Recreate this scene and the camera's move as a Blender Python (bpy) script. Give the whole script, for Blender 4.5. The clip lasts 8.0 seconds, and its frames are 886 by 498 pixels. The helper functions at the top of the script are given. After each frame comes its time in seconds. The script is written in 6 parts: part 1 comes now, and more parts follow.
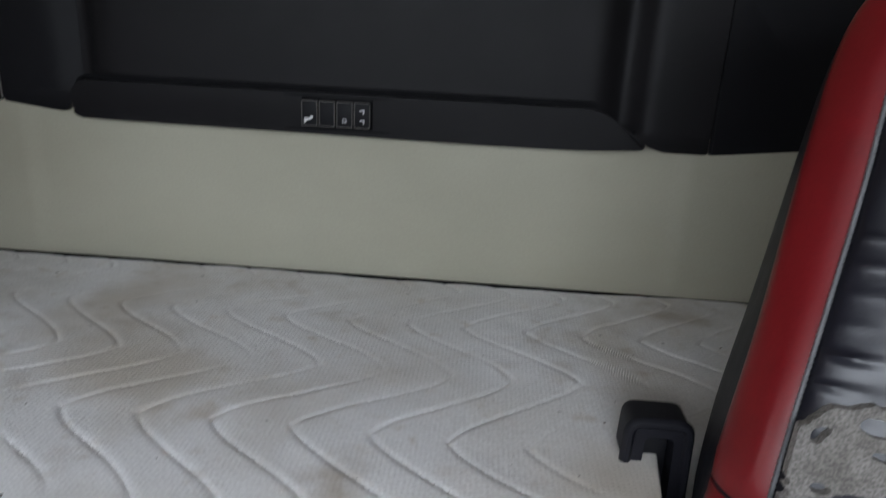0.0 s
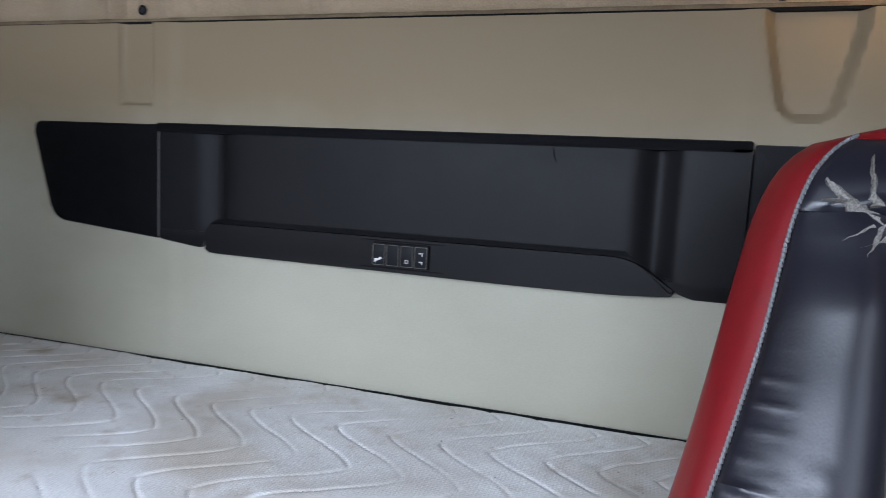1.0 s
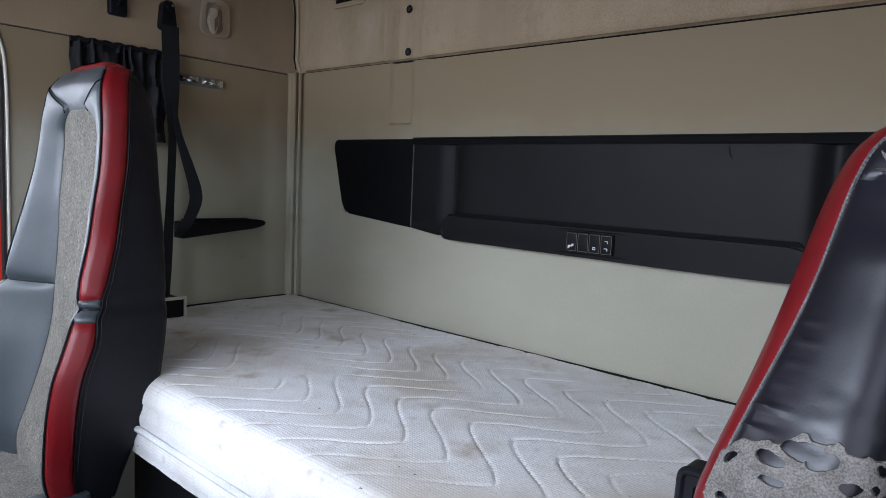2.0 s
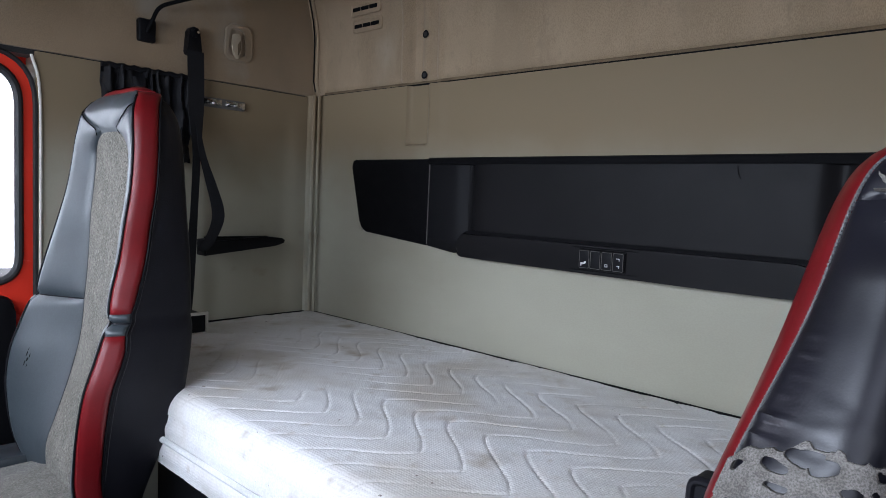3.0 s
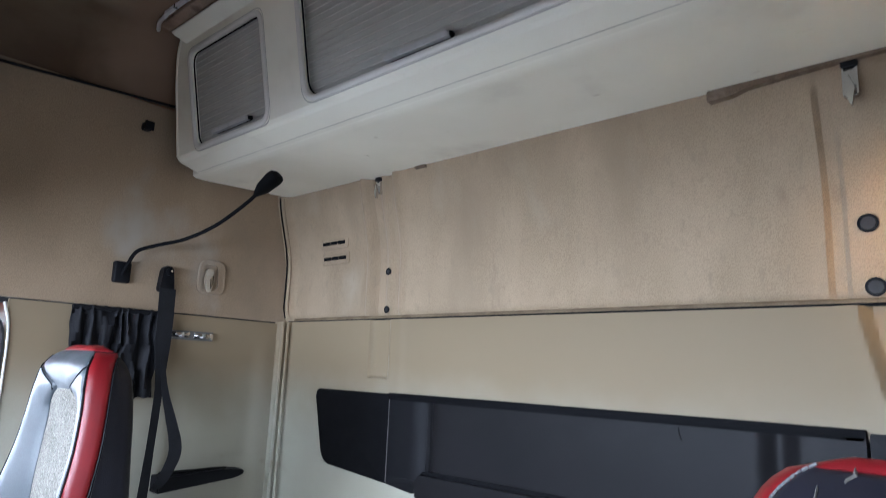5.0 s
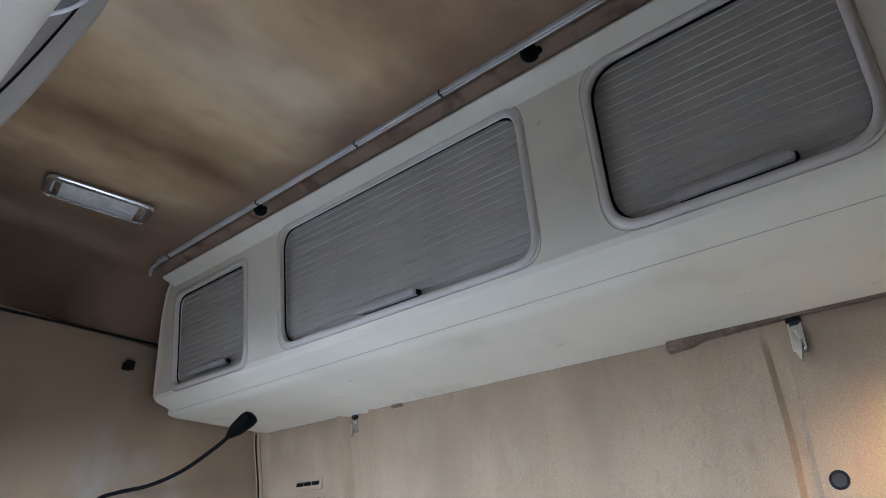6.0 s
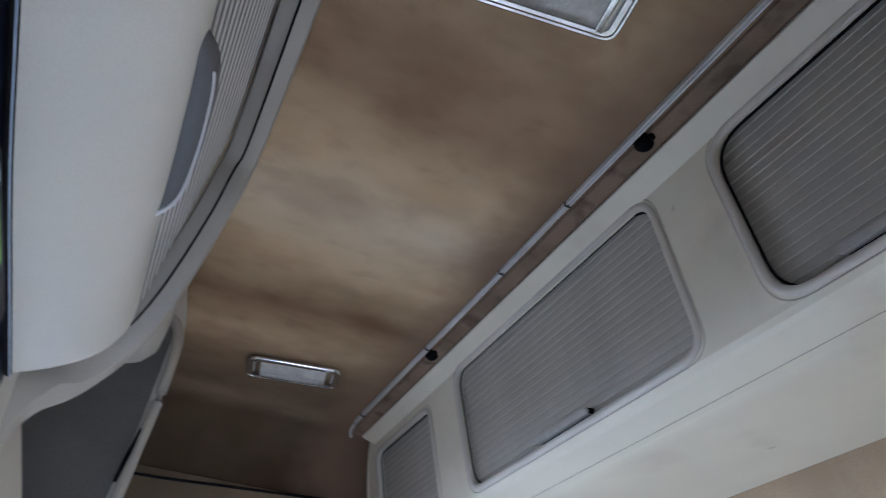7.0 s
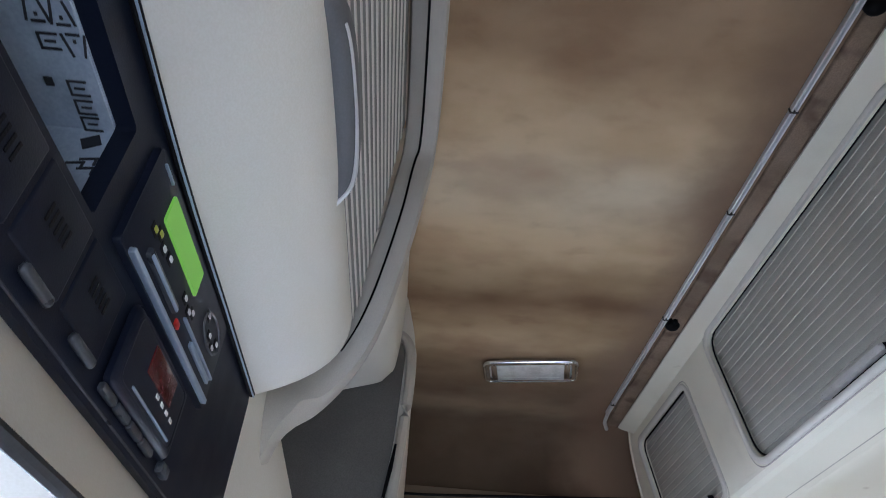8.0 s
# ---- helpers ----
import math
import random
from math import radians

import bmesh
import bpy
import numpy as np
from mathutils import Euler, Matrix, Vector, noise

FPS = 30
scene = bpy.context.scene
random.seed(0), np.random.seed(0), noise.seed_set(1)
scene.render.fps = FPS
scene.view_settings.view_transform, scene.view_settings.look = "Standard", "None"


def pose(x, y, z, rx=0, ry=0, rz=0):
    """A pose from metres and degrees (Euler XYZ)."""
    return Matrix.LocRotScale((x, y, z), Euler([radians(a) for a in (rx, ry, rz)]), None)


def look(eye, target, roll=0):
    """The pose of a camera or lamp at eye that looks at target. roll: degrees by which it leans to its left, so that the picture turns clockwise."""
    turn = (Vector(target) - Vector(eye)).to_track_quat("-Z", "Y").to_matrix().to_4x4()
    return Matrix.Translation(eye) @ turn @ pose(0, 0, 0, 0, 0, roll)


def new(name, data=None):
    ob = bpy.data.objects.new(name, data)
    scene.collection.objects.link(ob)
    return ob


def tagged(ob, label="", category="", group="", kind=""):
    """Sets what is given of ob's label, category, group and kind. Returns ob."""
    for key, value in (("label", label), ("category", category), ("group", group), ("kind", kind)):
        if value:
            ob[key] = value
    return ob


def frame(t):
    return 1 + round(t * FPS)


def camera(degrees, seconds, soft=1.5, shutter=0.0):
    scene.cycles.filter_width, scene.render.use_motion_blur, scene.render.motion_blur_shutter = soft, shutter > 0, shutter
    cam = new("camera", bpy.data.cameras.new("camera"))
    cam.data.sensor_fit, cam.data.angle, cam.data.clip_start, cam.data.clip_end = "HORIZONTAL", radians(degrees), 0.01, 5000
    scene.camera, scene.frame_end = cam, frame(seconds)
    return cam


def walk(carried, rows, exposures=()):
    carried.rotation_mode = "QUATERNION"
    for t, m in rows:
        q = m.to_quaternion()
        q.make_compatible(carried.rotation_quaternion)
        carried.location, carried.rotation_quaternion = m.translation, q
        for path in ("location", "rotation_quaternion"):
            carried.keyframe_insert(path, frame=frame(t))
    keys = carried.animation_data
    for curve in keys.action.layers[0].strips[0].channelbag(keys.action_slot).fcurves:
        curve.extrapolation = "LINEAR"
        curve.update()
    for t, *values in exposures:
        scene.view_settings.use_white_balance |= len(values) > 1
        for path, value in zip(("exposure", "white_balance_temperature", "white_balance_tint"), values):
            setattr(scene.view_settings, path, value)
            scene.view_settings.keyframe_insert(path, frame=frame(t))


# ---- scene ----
# The sleeper cab of a truck. x runs across the cab, y towards its back wall (y = 0), z up from the cab floor.
cam = camera(67.5, 8.0, 0.8, 0.2)
PATH = [
    (0, (0.309, -1.057, 0.979), (0.198, 0.841, 0.359), 3.0),
    (0.2, (0.330, -1.071, 1.016), (0.284, 0.389, 0.674), 2.41),
    (0.5, (0.374, -1.098, 1.045), (0.316, 0.875, 0.721), 2.6),
    (0.7, (0.421, -1.123, 1.037), (0.262, 0.354, 0.826), 2.63),
    (1, (0.505, -1.158, 1.007), (-0.086, 0.738, 0.777), 2.9),
    (1.2, (0.571, -1.183, 0.990), (-0.054, 0.171, 0.826), 2.81),
    (1.5, (0.672, -1.223, 0.976), (-0.493, 0.388, 0.755), 2.8),
    (1.7, (0.725, -1.250, 0.971), (-0.249, -0.122, 0.798), 2.72),
    (2.8, (0.804, -1.314, 0.968), (-0.204, -0.211, 0.844), 2.69),
    (3, (0.797, -1.314, 0.97), (-0.563, 0.145, 0.818), 2.6),
    (3.2, (0.793, -1.310, 0.977), (-0.232, -0.221, 0.867), 2.70),
    (3.5, (0.796, -1.3, 0.994), (-0.576, 0.154, 0.925), 2.5),
    (3.7, (0.797, -1.291, 0.998), (-0.228, -0.197, 0.979), 2.78),
    (4, (0.805, -1.276, 1.002), (-0.571, 0.176, 0.996), 2.6),
    (4.2, (0.813, -1.265, 1.019), (-0.567, 0.182, 1.079), 2.5),
    (5.3, (0.918, -1.305, 1.184), (-0.388, 0.109, 1.727), 2.6),
    (5.5, (0.927, -1.312, 1.201), (-0.341, 0.065, 1.905), 2.6),
    (5.7, (0.937, -1.311, 1.212), (0.012, -0.322, 1.857), 2.23),
    (6, (0.966, -1.297, 1.218), (-0.243, -0.015, 2.163), 2.1),
    (6.2, (0.987, -1.269, 1.214), (0.092, -0.332, 1.970), 1.85),
    (6.5, (1.007, -1.22, 1.208), (-0.233, -0.138, 2.344), 1.9),
    (6.7, (1.013, -1.208, 1.208), (0.036, -0.508, 2.105), 2.00),
    (7, (1.016, -1.202, 1.207), (-0.387, -0.541, 2.47), 2.6),
    (7.2, (1.011, -1.193, 1.210), (-0.100, -0.838, 2.154), 2.60),
    (7.5, (1.006, -1.176, 1.213), (-0.529, -0.953, 2.475), 2.8),
    (7.7, (0.977, -1.170, 1.220), (-0.185, -1.071, 2.164), 3.06),
    (8, (0.934, -1.163, 1.209), (-0.623, -1.119, 2.464), 4.0),
]
EXPOSURES = [(0, 1.28, 6450, 12), (0.5, 2.06, 6200, 13), (1.0, 2.18, 5850, 14), (1.5, 1.96, 6000, 15), (3, 1.72, 6020, 15), (3.5, 1.74, 6020, 14), (4.0, 2.22, 6000, 13), (4.2, 2.36, 5950, 13), (5.3, 3.06, 5500, 13), (5.5, 3.06, 5500, 13), (6.0, 3.10, 5420, 13), (6.5, 3.02, 5380, 13), (7.0, 3.22, 5350, 13), (7.5, 3.45, 5400, 13), (8, 3.45, 5480, 13)]
walk(cam, [(t, look(eye, target, roll)) for t, eye, target, roll in PATH], EXPOSURES)

# ---------------------------------------------------------------- light
XL, XR, XC = -1.03, 1.13, 0.05      # side walls and the cab's middle
world = bpy.data.worlds.new("sky")
scene.world = world
world.use_nodes = True
wn = world.node_tree
sky = wn.nodes.new("ShaderNodeTexSky")
sky.sky_type = "NISHITA"
sky.sun_disc = False
sky.sun_elevation, sky.sun_rotation = radians(70), radians(90)
sky.dust_density = 4.0
pale = wn.nodes.new("ShaderNodeHueSaturation")
pale.inputs["Saturation"].default_value = 0.45
wn.links.new(sky.outputs[0], pale.inputs["Color"])
wn.links.new(pale.outputs[0], wn.nodes["Background"].inputs[0])
wn.nodes["Background"].inputs[1].default_value = 0.11
sun = new("sun", bpy.data.lights.new("sun", "SUN"))
sun.data.energy, sun.data.angle, sun.data.color = 1.3, radians(15), (1, 0.97, 0.92)
sun.matrix_world = look((2, 0, 5), (0.95, 0.1, 2.0))


def window_light(name, m, sx, sy, watts, spread=100, color=(0.84, 0.92, 1.0)):
    lamp = bpy.data.lights.new(name, "AREA")
    lamp.shape, lamp.size, lamp.size_y, lamp.energy, lamp.color = "RECTANGLE", sx, sy, watts, color
    lamp.spread = radians(spread)
    ob = new(name, lamp)
    ob.matrix_world = m
    return ob


window_light("windscreen_daylight", look((XC, -2.02, 1.22), (XC, -0.9, 0.83)), 1.9, 0.44, 6.5, 132)
window_light("doorway_daylight", look((1.24, -1.30, 0.92), (0.1, -1.40, 0.98)), 0.78, 0.72, 0.36, 125)
window_light("side_window_daylight", look((-1.12, -1.28, 0.97), (0.4, -1.2, 0.8)), 0.7, 0.5, 0.45, 160)


# ---------------------------------------------------------------- materials
def material(name, c1, c2=None, scale=6.0, rough=0.6, bump=0.1, bscale=250.0, metal=0.0, spec=0.5, stain=None, coat=0.0, sheen=0.0, fine=0.12, stretch=(1, 1, 1), weave=0.0):
    """A surface whose colour drifts from c1 to c2 over scale, with fine grain, relief and, if asked, stains (colour, scale, low, high)."""
    m = bpy.data.materials.new(name)
    m.use_nodes = True
    nt = m.node_tree
    bsdf = nt.nodes["Principled BSDF"]
    co = nt.nodes.new("ShaderNodeTexCoord")
    mp = nt.nodes.new("ShaderNodeMapping")
    mp.inputs["Scale"].default_value = stretch
    nt.links.new(co.outputs["Object"], mp.inputs[0])

    def tex(sc, detail=4.0):
        n = nt.nodes.new("ShaderNodeTexNoise")
        n.inputs["Scale"].default_value, n.inputs["Detail"].default_value = sc, detail
        nt.links.new(mp.outputs[0], n.inputs["Vector"])
        return n.outputs["Fac"]

    def ramp(fac, lo, hi):
        r = nt.nodes.new("ShaderNodeMapRange")
        r.inputs["From Min"].default_value, r.inputs["From Max"].default_value = lo, hi
        r.interpolation_type = "SMOOTHSTEP"
        nt.links.new(fac, r.inputs["Value"])
        return r.outputs["Result"]

    def mix(fac, a, b, blend="MIX"):
        x = nt.nodes.new("ShaderNodeMix")
        x.data_type, x.blend_type = "RGBA", blend
        if isinstance(fac, float):
            x.inputs[0].default_value = fac
        else:
            nt.links.new(fac, x.inputs[0])
        for sock, v in ((x.inputs[6], a), (x.inputs[7], b)):
            if isinstance(v, tuple):
                sock.default_value = (*v[:3], 1)
            else:
                nt.links.new(v, sock)
        return x.outputs[2]

    c2 = c2 or tuple(v * 0.82 for v in c1)
    col = mix(ramp(tex(scale), 0.35, 0.65), tuple(c1), tuple(c2))
    grain = tex(bscale, 2.0)
    if fine:
        g = ramp(grain, 0.3, 0.7)
        col = mix(fine, col, mix(g, (0.0, 0.0, 0.0), (1.0, 1.0, 1.0)), "OVERLAY")
    for st in stain or ():
        col = mix(ramp(tex(st[1], 6.0), st[2], st[3]), col, tuple(st[0]))
    nt.links.new(col, bsdf.inputs["Base Color"])
    rr = nt.nodes.new("ShaderNodeMapRange")
    rr.inputs["To Min"].default_value, rr.inputs["To Max"].default_value = max(rough - 0.08, 0.02), min(rough + 0.08, 1)
    nt.links.new(tex(scale * 4), rr.inputs["Value"])
    nt.links.new(rr.outputs[0], bsdf.inputs["Roughness"])
    bsdf.inputs["Metallic"].default_value = metal
    bsdf.inputs["Specular IOR Level"].default_value = spec
    bsdf.inputs["Coat Weight"].default_value = coat
    bsdf.inputs["Sheen Weight"].default_value = sheen
    if bump:
        b = nt.nodes.new("ShaderNodeBump")
        b.inputs["Strength"].default_value, b.inputs["Distance"].default_value = bump, 0.002
        nt.links.new(grain, b.inputs["Height"])
        nt.links.new(b.outputs[0], bsdf.inputs["Normal"])
        if weave:          # knitted rows, weave metres apart
            wv = []
            for axis in ("X", "Y", "Z"):
                w = nt.nodes.new("ShaderNodeTexWave")
                w.bands_direction = axis
                w.inputs["Scale"].default_value = 0.314 / weave
                w.inputs["Distortion"].default_value, w.inputs["Detail Scale"].default_value = 0.5, 3.0
                nt.links.new(mp.outputs[0], w.inputs["Vector"])
                wv.append(w.outputs["Fac"])
            k = wv[0]
            for o in wv[1:]:
                mm = nt.nodes.new("ShaderNodeMath")
                mm.operation = "MULTIPLY" if o is wv[1] else "ADD"
                nt.links.new(k, mm.inputs[0])
                nt.links.new(o, mm.inputs[1])
                k = mm.outputs[0]
            b2 = nt.nodes.new("ShaderNodeBump")
            b2.inputs["Strength"].default_value, b2.inputs["Distance"].default_value = 0.20, 0.0012
            nt.links.new(k, b2.inputs["Height"])
            nt.links.new(b.outputs[0], b2.inputs["Normal"])
            nt.links.new(b2.outputs[0], bsdf.inputs["Normal"])
    return m


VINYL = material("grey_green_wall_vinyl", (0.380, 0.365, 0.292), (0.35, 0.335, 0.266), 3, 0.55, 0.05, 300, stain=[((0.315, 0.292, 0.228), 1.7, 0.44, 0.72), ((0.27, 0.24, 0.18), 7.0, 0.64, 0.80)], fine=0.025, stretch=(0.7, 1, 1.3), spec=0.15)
TAN = material("tan_wall_velour", (0.370, 0.277, 0.184), (0.308, 0.229, 0.148), 5, 0.95, 0.12, 600, spec=0.15, sheen=0.15, stain=[((0.265, 0.198, 0.130), 3.0, 0.46, 0.72), ((0.40, 0.325, 0.24), 5.0, 0.56, 0.82), ((0.24, 0.178, 0.12), 16.0, 0.60, 0.85), ((0.285, 0.218, 0.147), 60.0, 0.52, 0.84)], fine=0.12, stretch=(1, 1, 0.45))
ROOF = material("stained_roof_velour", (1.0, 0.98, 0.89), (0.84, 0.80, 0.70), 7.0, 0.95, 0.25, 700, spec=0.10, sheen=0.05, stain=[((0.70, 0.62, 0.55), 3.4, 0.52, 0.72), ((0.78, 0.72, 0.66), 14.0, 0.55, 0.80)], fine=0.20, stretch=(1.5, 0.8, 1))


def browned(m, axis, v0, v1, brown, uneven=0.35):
    """Mixes brown unevenly into a lining's colour from v0 to v1 along an axis."""
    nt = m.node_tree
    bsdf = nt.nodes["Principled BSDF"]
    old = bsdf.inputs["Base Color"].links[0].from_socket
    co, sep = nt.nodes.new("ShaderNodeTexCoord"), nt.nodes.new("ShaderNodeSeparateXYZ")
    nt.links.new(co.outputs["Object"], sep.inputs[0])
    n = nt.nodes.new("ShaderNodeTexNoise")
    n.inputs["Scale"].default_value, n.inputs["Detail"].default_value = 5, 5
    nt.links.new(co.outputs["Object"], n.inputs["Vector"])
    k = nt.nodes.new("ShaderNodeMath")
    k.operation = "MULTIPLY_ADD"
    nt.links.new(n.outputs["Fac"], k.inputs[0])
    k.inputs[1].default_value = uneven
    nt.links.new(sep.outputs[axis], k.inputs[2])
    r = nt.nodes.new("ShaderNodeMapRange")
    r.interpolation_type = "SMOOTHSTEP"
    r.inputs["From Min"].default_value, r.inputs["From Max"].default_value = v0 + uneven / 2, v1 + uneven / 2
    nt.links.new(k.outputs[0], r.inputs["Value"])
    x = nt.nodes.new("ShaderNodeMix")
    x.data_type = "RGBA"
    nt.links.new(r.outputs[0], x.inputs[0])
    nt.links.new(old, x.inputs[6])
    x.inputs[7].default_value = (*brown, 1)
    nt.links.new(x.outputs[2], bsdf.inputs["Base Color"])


def brown_bands(m, low, high, stops, wander):
    """Brown bands across a lining: colours by the way along x, with wandering edges, times the grain already there."""
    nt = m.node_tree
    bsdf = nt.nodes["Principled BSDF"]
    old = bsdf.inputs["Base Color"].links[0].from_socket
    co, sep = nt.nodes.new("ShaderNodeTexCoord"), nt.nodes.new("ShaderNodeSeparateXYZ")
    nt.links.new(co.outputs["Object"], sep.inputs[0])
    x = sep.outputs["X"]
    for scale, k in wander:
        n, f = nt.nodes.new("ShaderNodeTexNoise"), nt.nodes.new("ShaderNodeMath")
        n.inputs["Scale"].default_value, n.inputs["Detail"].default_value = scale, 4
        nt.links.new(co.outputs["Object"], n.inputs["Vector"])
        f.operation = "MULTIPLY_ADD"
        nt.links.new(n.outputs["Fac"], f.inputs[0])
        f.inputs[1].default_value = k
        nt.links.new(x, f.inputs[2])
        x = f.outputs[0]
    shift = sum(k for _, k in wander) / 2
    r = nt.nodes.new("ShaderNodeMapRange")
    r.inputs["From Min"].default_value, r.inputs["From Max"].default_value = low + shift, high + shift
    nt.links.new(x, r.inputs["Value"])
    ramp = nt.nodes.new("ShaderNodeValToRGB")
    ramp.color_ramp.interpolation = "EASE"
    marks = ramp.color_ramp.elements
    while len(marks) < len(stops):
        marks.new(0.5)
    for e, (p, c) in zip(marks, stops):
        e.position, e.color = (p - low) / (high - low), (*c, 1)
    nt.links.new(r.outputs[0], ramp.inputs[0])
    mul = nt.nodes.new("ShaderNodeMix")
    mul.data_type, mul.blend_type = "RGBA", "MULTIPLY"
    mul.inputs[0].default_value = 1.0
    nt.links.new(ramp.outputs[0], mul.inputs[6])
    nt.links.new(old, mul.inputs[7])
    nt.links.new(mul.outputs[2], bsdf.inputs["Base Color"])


# TAN darkened and greyed, since the left wall gets less light
TANSIDE = material("shaded_tan_side_velour", (0.30, 0.220, 0.142), (0.253, 0.183, 0.115), 4, 0.95, 0.14, 600, spec=0.15, sheen=0.15, stain=[((0.19, 0.145, 0.10), 2.6, 0.44, 0.70), ((0.32, 0.275, 0.22), 5.0, 0.56, 0.78)], fine=0.13, stretch=(1, 1, 0.6))
# vinyl turns browner upwards; the darkening also carries the weaker light there
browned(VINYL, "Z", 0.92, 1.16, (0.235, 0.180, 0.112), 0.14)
# stain bands; left end darkened and middle paled for how light falls
brown_bands(ROOF, -1.1, 1.2, [
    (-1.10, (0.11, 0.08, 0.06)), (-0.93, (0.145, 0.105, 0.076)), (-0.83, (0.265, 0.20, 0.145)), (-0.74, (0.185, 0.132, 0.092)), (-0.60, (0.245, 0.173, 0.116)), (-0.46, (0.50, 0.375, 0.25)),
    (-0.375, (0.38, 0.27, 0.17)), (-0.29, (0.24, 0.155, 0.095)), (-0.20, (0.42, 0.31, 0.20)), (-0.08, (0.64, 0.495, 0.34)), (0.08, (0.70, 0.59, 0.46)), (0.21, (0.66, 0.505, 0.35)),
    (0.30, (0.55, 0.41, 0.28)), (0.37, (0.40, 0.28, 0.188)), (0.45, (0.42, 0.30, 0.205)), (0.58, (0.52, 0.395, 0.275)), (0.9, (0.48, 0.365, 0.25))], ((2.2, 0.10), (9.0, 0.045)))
# lining turns darker brown towards the rail
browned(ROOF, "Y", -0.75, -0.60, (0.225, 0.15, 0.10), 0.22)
CREAM = material("cream_plastic", (0.725, 0.69, 0.61), (0.675, 0.64, 0.56), 3, 0.5, 0.08, 600, stain=[((0.53, 0.485, 0.405), 4.5, 0.56, 0.85), ((0.42, 0.36, 0.28), 22.0, 0.70, 0.85)], fine=0.06)
# CREAM darkened, so the header frame's shadow sits in the colour
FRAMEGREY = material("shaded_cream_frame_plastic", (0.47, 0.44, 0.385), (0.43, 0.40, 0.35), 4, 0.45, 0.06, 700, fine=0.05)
# CREAM made lighter and yellower to make up the cabinet's missing light
CABCREAM = material("brightened_cream_plastic", (0.82, 0.785, 0.66), (0.765, 0.73, 0.61), 3, 0.5, 0.08, 600, stain=[((0.56, 0.51, 0.41), 4.5, 0.56, 0.85), ((0.44, 0.375, 0.28), 22.0, 0.70, 0.85)], fine=0.06)
BEAD = material("pale_trim_plastic", (0.66, 0.63, 0.57), (0.62, 0.59, 0.53), 5, 0.45, 0.05, 600, fine=0.05)
SLAT = material("grey_shutter_plastic", (0.44, 0.425, 0.38), (0.40, 0.385, 0.345), 9, 0.5, 0.1, 700, fine=0.08)
# paler than SLAT: each slat's edge highlight is put into the colour
SLATRIDGE = material("highlit_shutter_ridge", (0.55, 0.53, 0.475), (0.51, 0.49, 0.44), 9, 0.45, 0.1, 700, fine=0.08)
HOOKTAN = material("pale_tan_plastic", (0.40, 0.335, 0.25), (0.35, 0.29, 0.21), 20, 0.6, 0.05, 500, fine=0.05)
HEADSLAT = material("mid_grey_shutter_plastic", (0.22, 0.215, 0.205), (0.20, 0.195, 0.185), 9, 0.5, 0.1, 700, fine=0.08)
HEADGRIP = material("satin_grey_grip", (0.12, 0.122, 0.128), None, 12, 0.32, 0.05, 600, fine=0.05)
BLACK = material("black_textured_plastic", (0.008, 0.008, 0.0095), (0.0065, 0.0065, 0.008), 6, 0.5, 0.15, 900, spec=0.12, fine=0.1)
CHARCOAL = material("charcoal_panel_plastic", (0.0108, 0.0102, 0.0112), (0.0092, 0.0087, 0.0095), 6, 0.44, 0.12, 900, spec=0.11, fine=0.1)
DEEP = material("near_black_lining_and_shade", (0.005, 0.005, 0.006), None, 6, 0.7, 0.1, 500, spec=0.08)
# base greyed and blued to carry the windows' reflection on black leather
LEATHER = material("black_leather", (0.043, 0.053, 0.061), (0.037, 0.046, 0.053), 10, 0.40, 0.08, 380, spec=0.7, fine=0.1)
# darker copy for the driver's seat, without that reflection in its base
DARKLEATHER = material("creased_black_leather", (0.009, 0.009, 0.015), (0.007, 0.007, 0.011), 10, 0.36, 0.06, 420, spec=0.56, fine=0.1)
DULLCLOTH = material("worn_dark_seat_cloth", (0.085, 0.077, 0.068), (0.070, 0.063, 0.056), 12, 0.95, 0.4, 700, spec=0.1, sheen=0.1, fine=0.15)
SHELLL = material("matt_black_seat_vinyl", (0.011, 0.011, 0.015), (0.009, 0.009, 0.012), 10, 0.5, 0.18, 380, spec=0.22, fine=0.1)
RED = material("red_leather", (0.165, 0.006, 0.009), (0.135, 0.005, 0.007), 12, 0.38, 0.05, 380, spec=0.38, fine=0.05)
CLOTH = material("grey_brown_seat_cloth", (0.180, 0.168, 0.142), (0.140, 0.130, 0.108), 30, 0.95, 0.7, 520, spec=0.1, sheen=0.15, stain=[((0.30, 0.28, 0.24), 340, 0.54, 0.66), ((0.075, 0.07, 0.06), 300, 0.56, 0.66)], fine=0.45, stretch=(1, 1, 0.6))
FOAM = material("torn_foam_backing", (0.205, 0.192, 0.178), (0.145, 0.135, 0.122), 40, 0.95, 0.6, 500, spec=0.1, fine=0.3)
MATTRESS = material("stained_white_ticking", (0.77, 0.765, 0.77), (0.69, 0.675, 0.66), 4, 0.9, 0.25, 260, spec=0.15, sheen=0.1, stain=[((0.54, 0.495, 0.435), 3.4, 0.46, 0.70), ((0.40, 0.34, 0.27), 9.0, 0.57, 0.78), ((0.13, 0.10, 0.08), 70.0, 0.715, 0.75), ((0.47, 0.405, 0.335), 26.0, 0.58, 0.86), ((0.43, 0.36, 0.28), 12.0, 0.60, 0.90)], fine=0.16, weave=0.0052)
PIPING = material("white_mattress_piping", (0.72, 0.72, 0.72), None, 8, 0.8, 0.2, 300)
STEEL = material("galvanised_sheet", (0.50, 0.60, 0.74), (0.44, 0.54, 0.68), 5, 0.36, 0.05, 400, metal=0.75, fine=0.05)
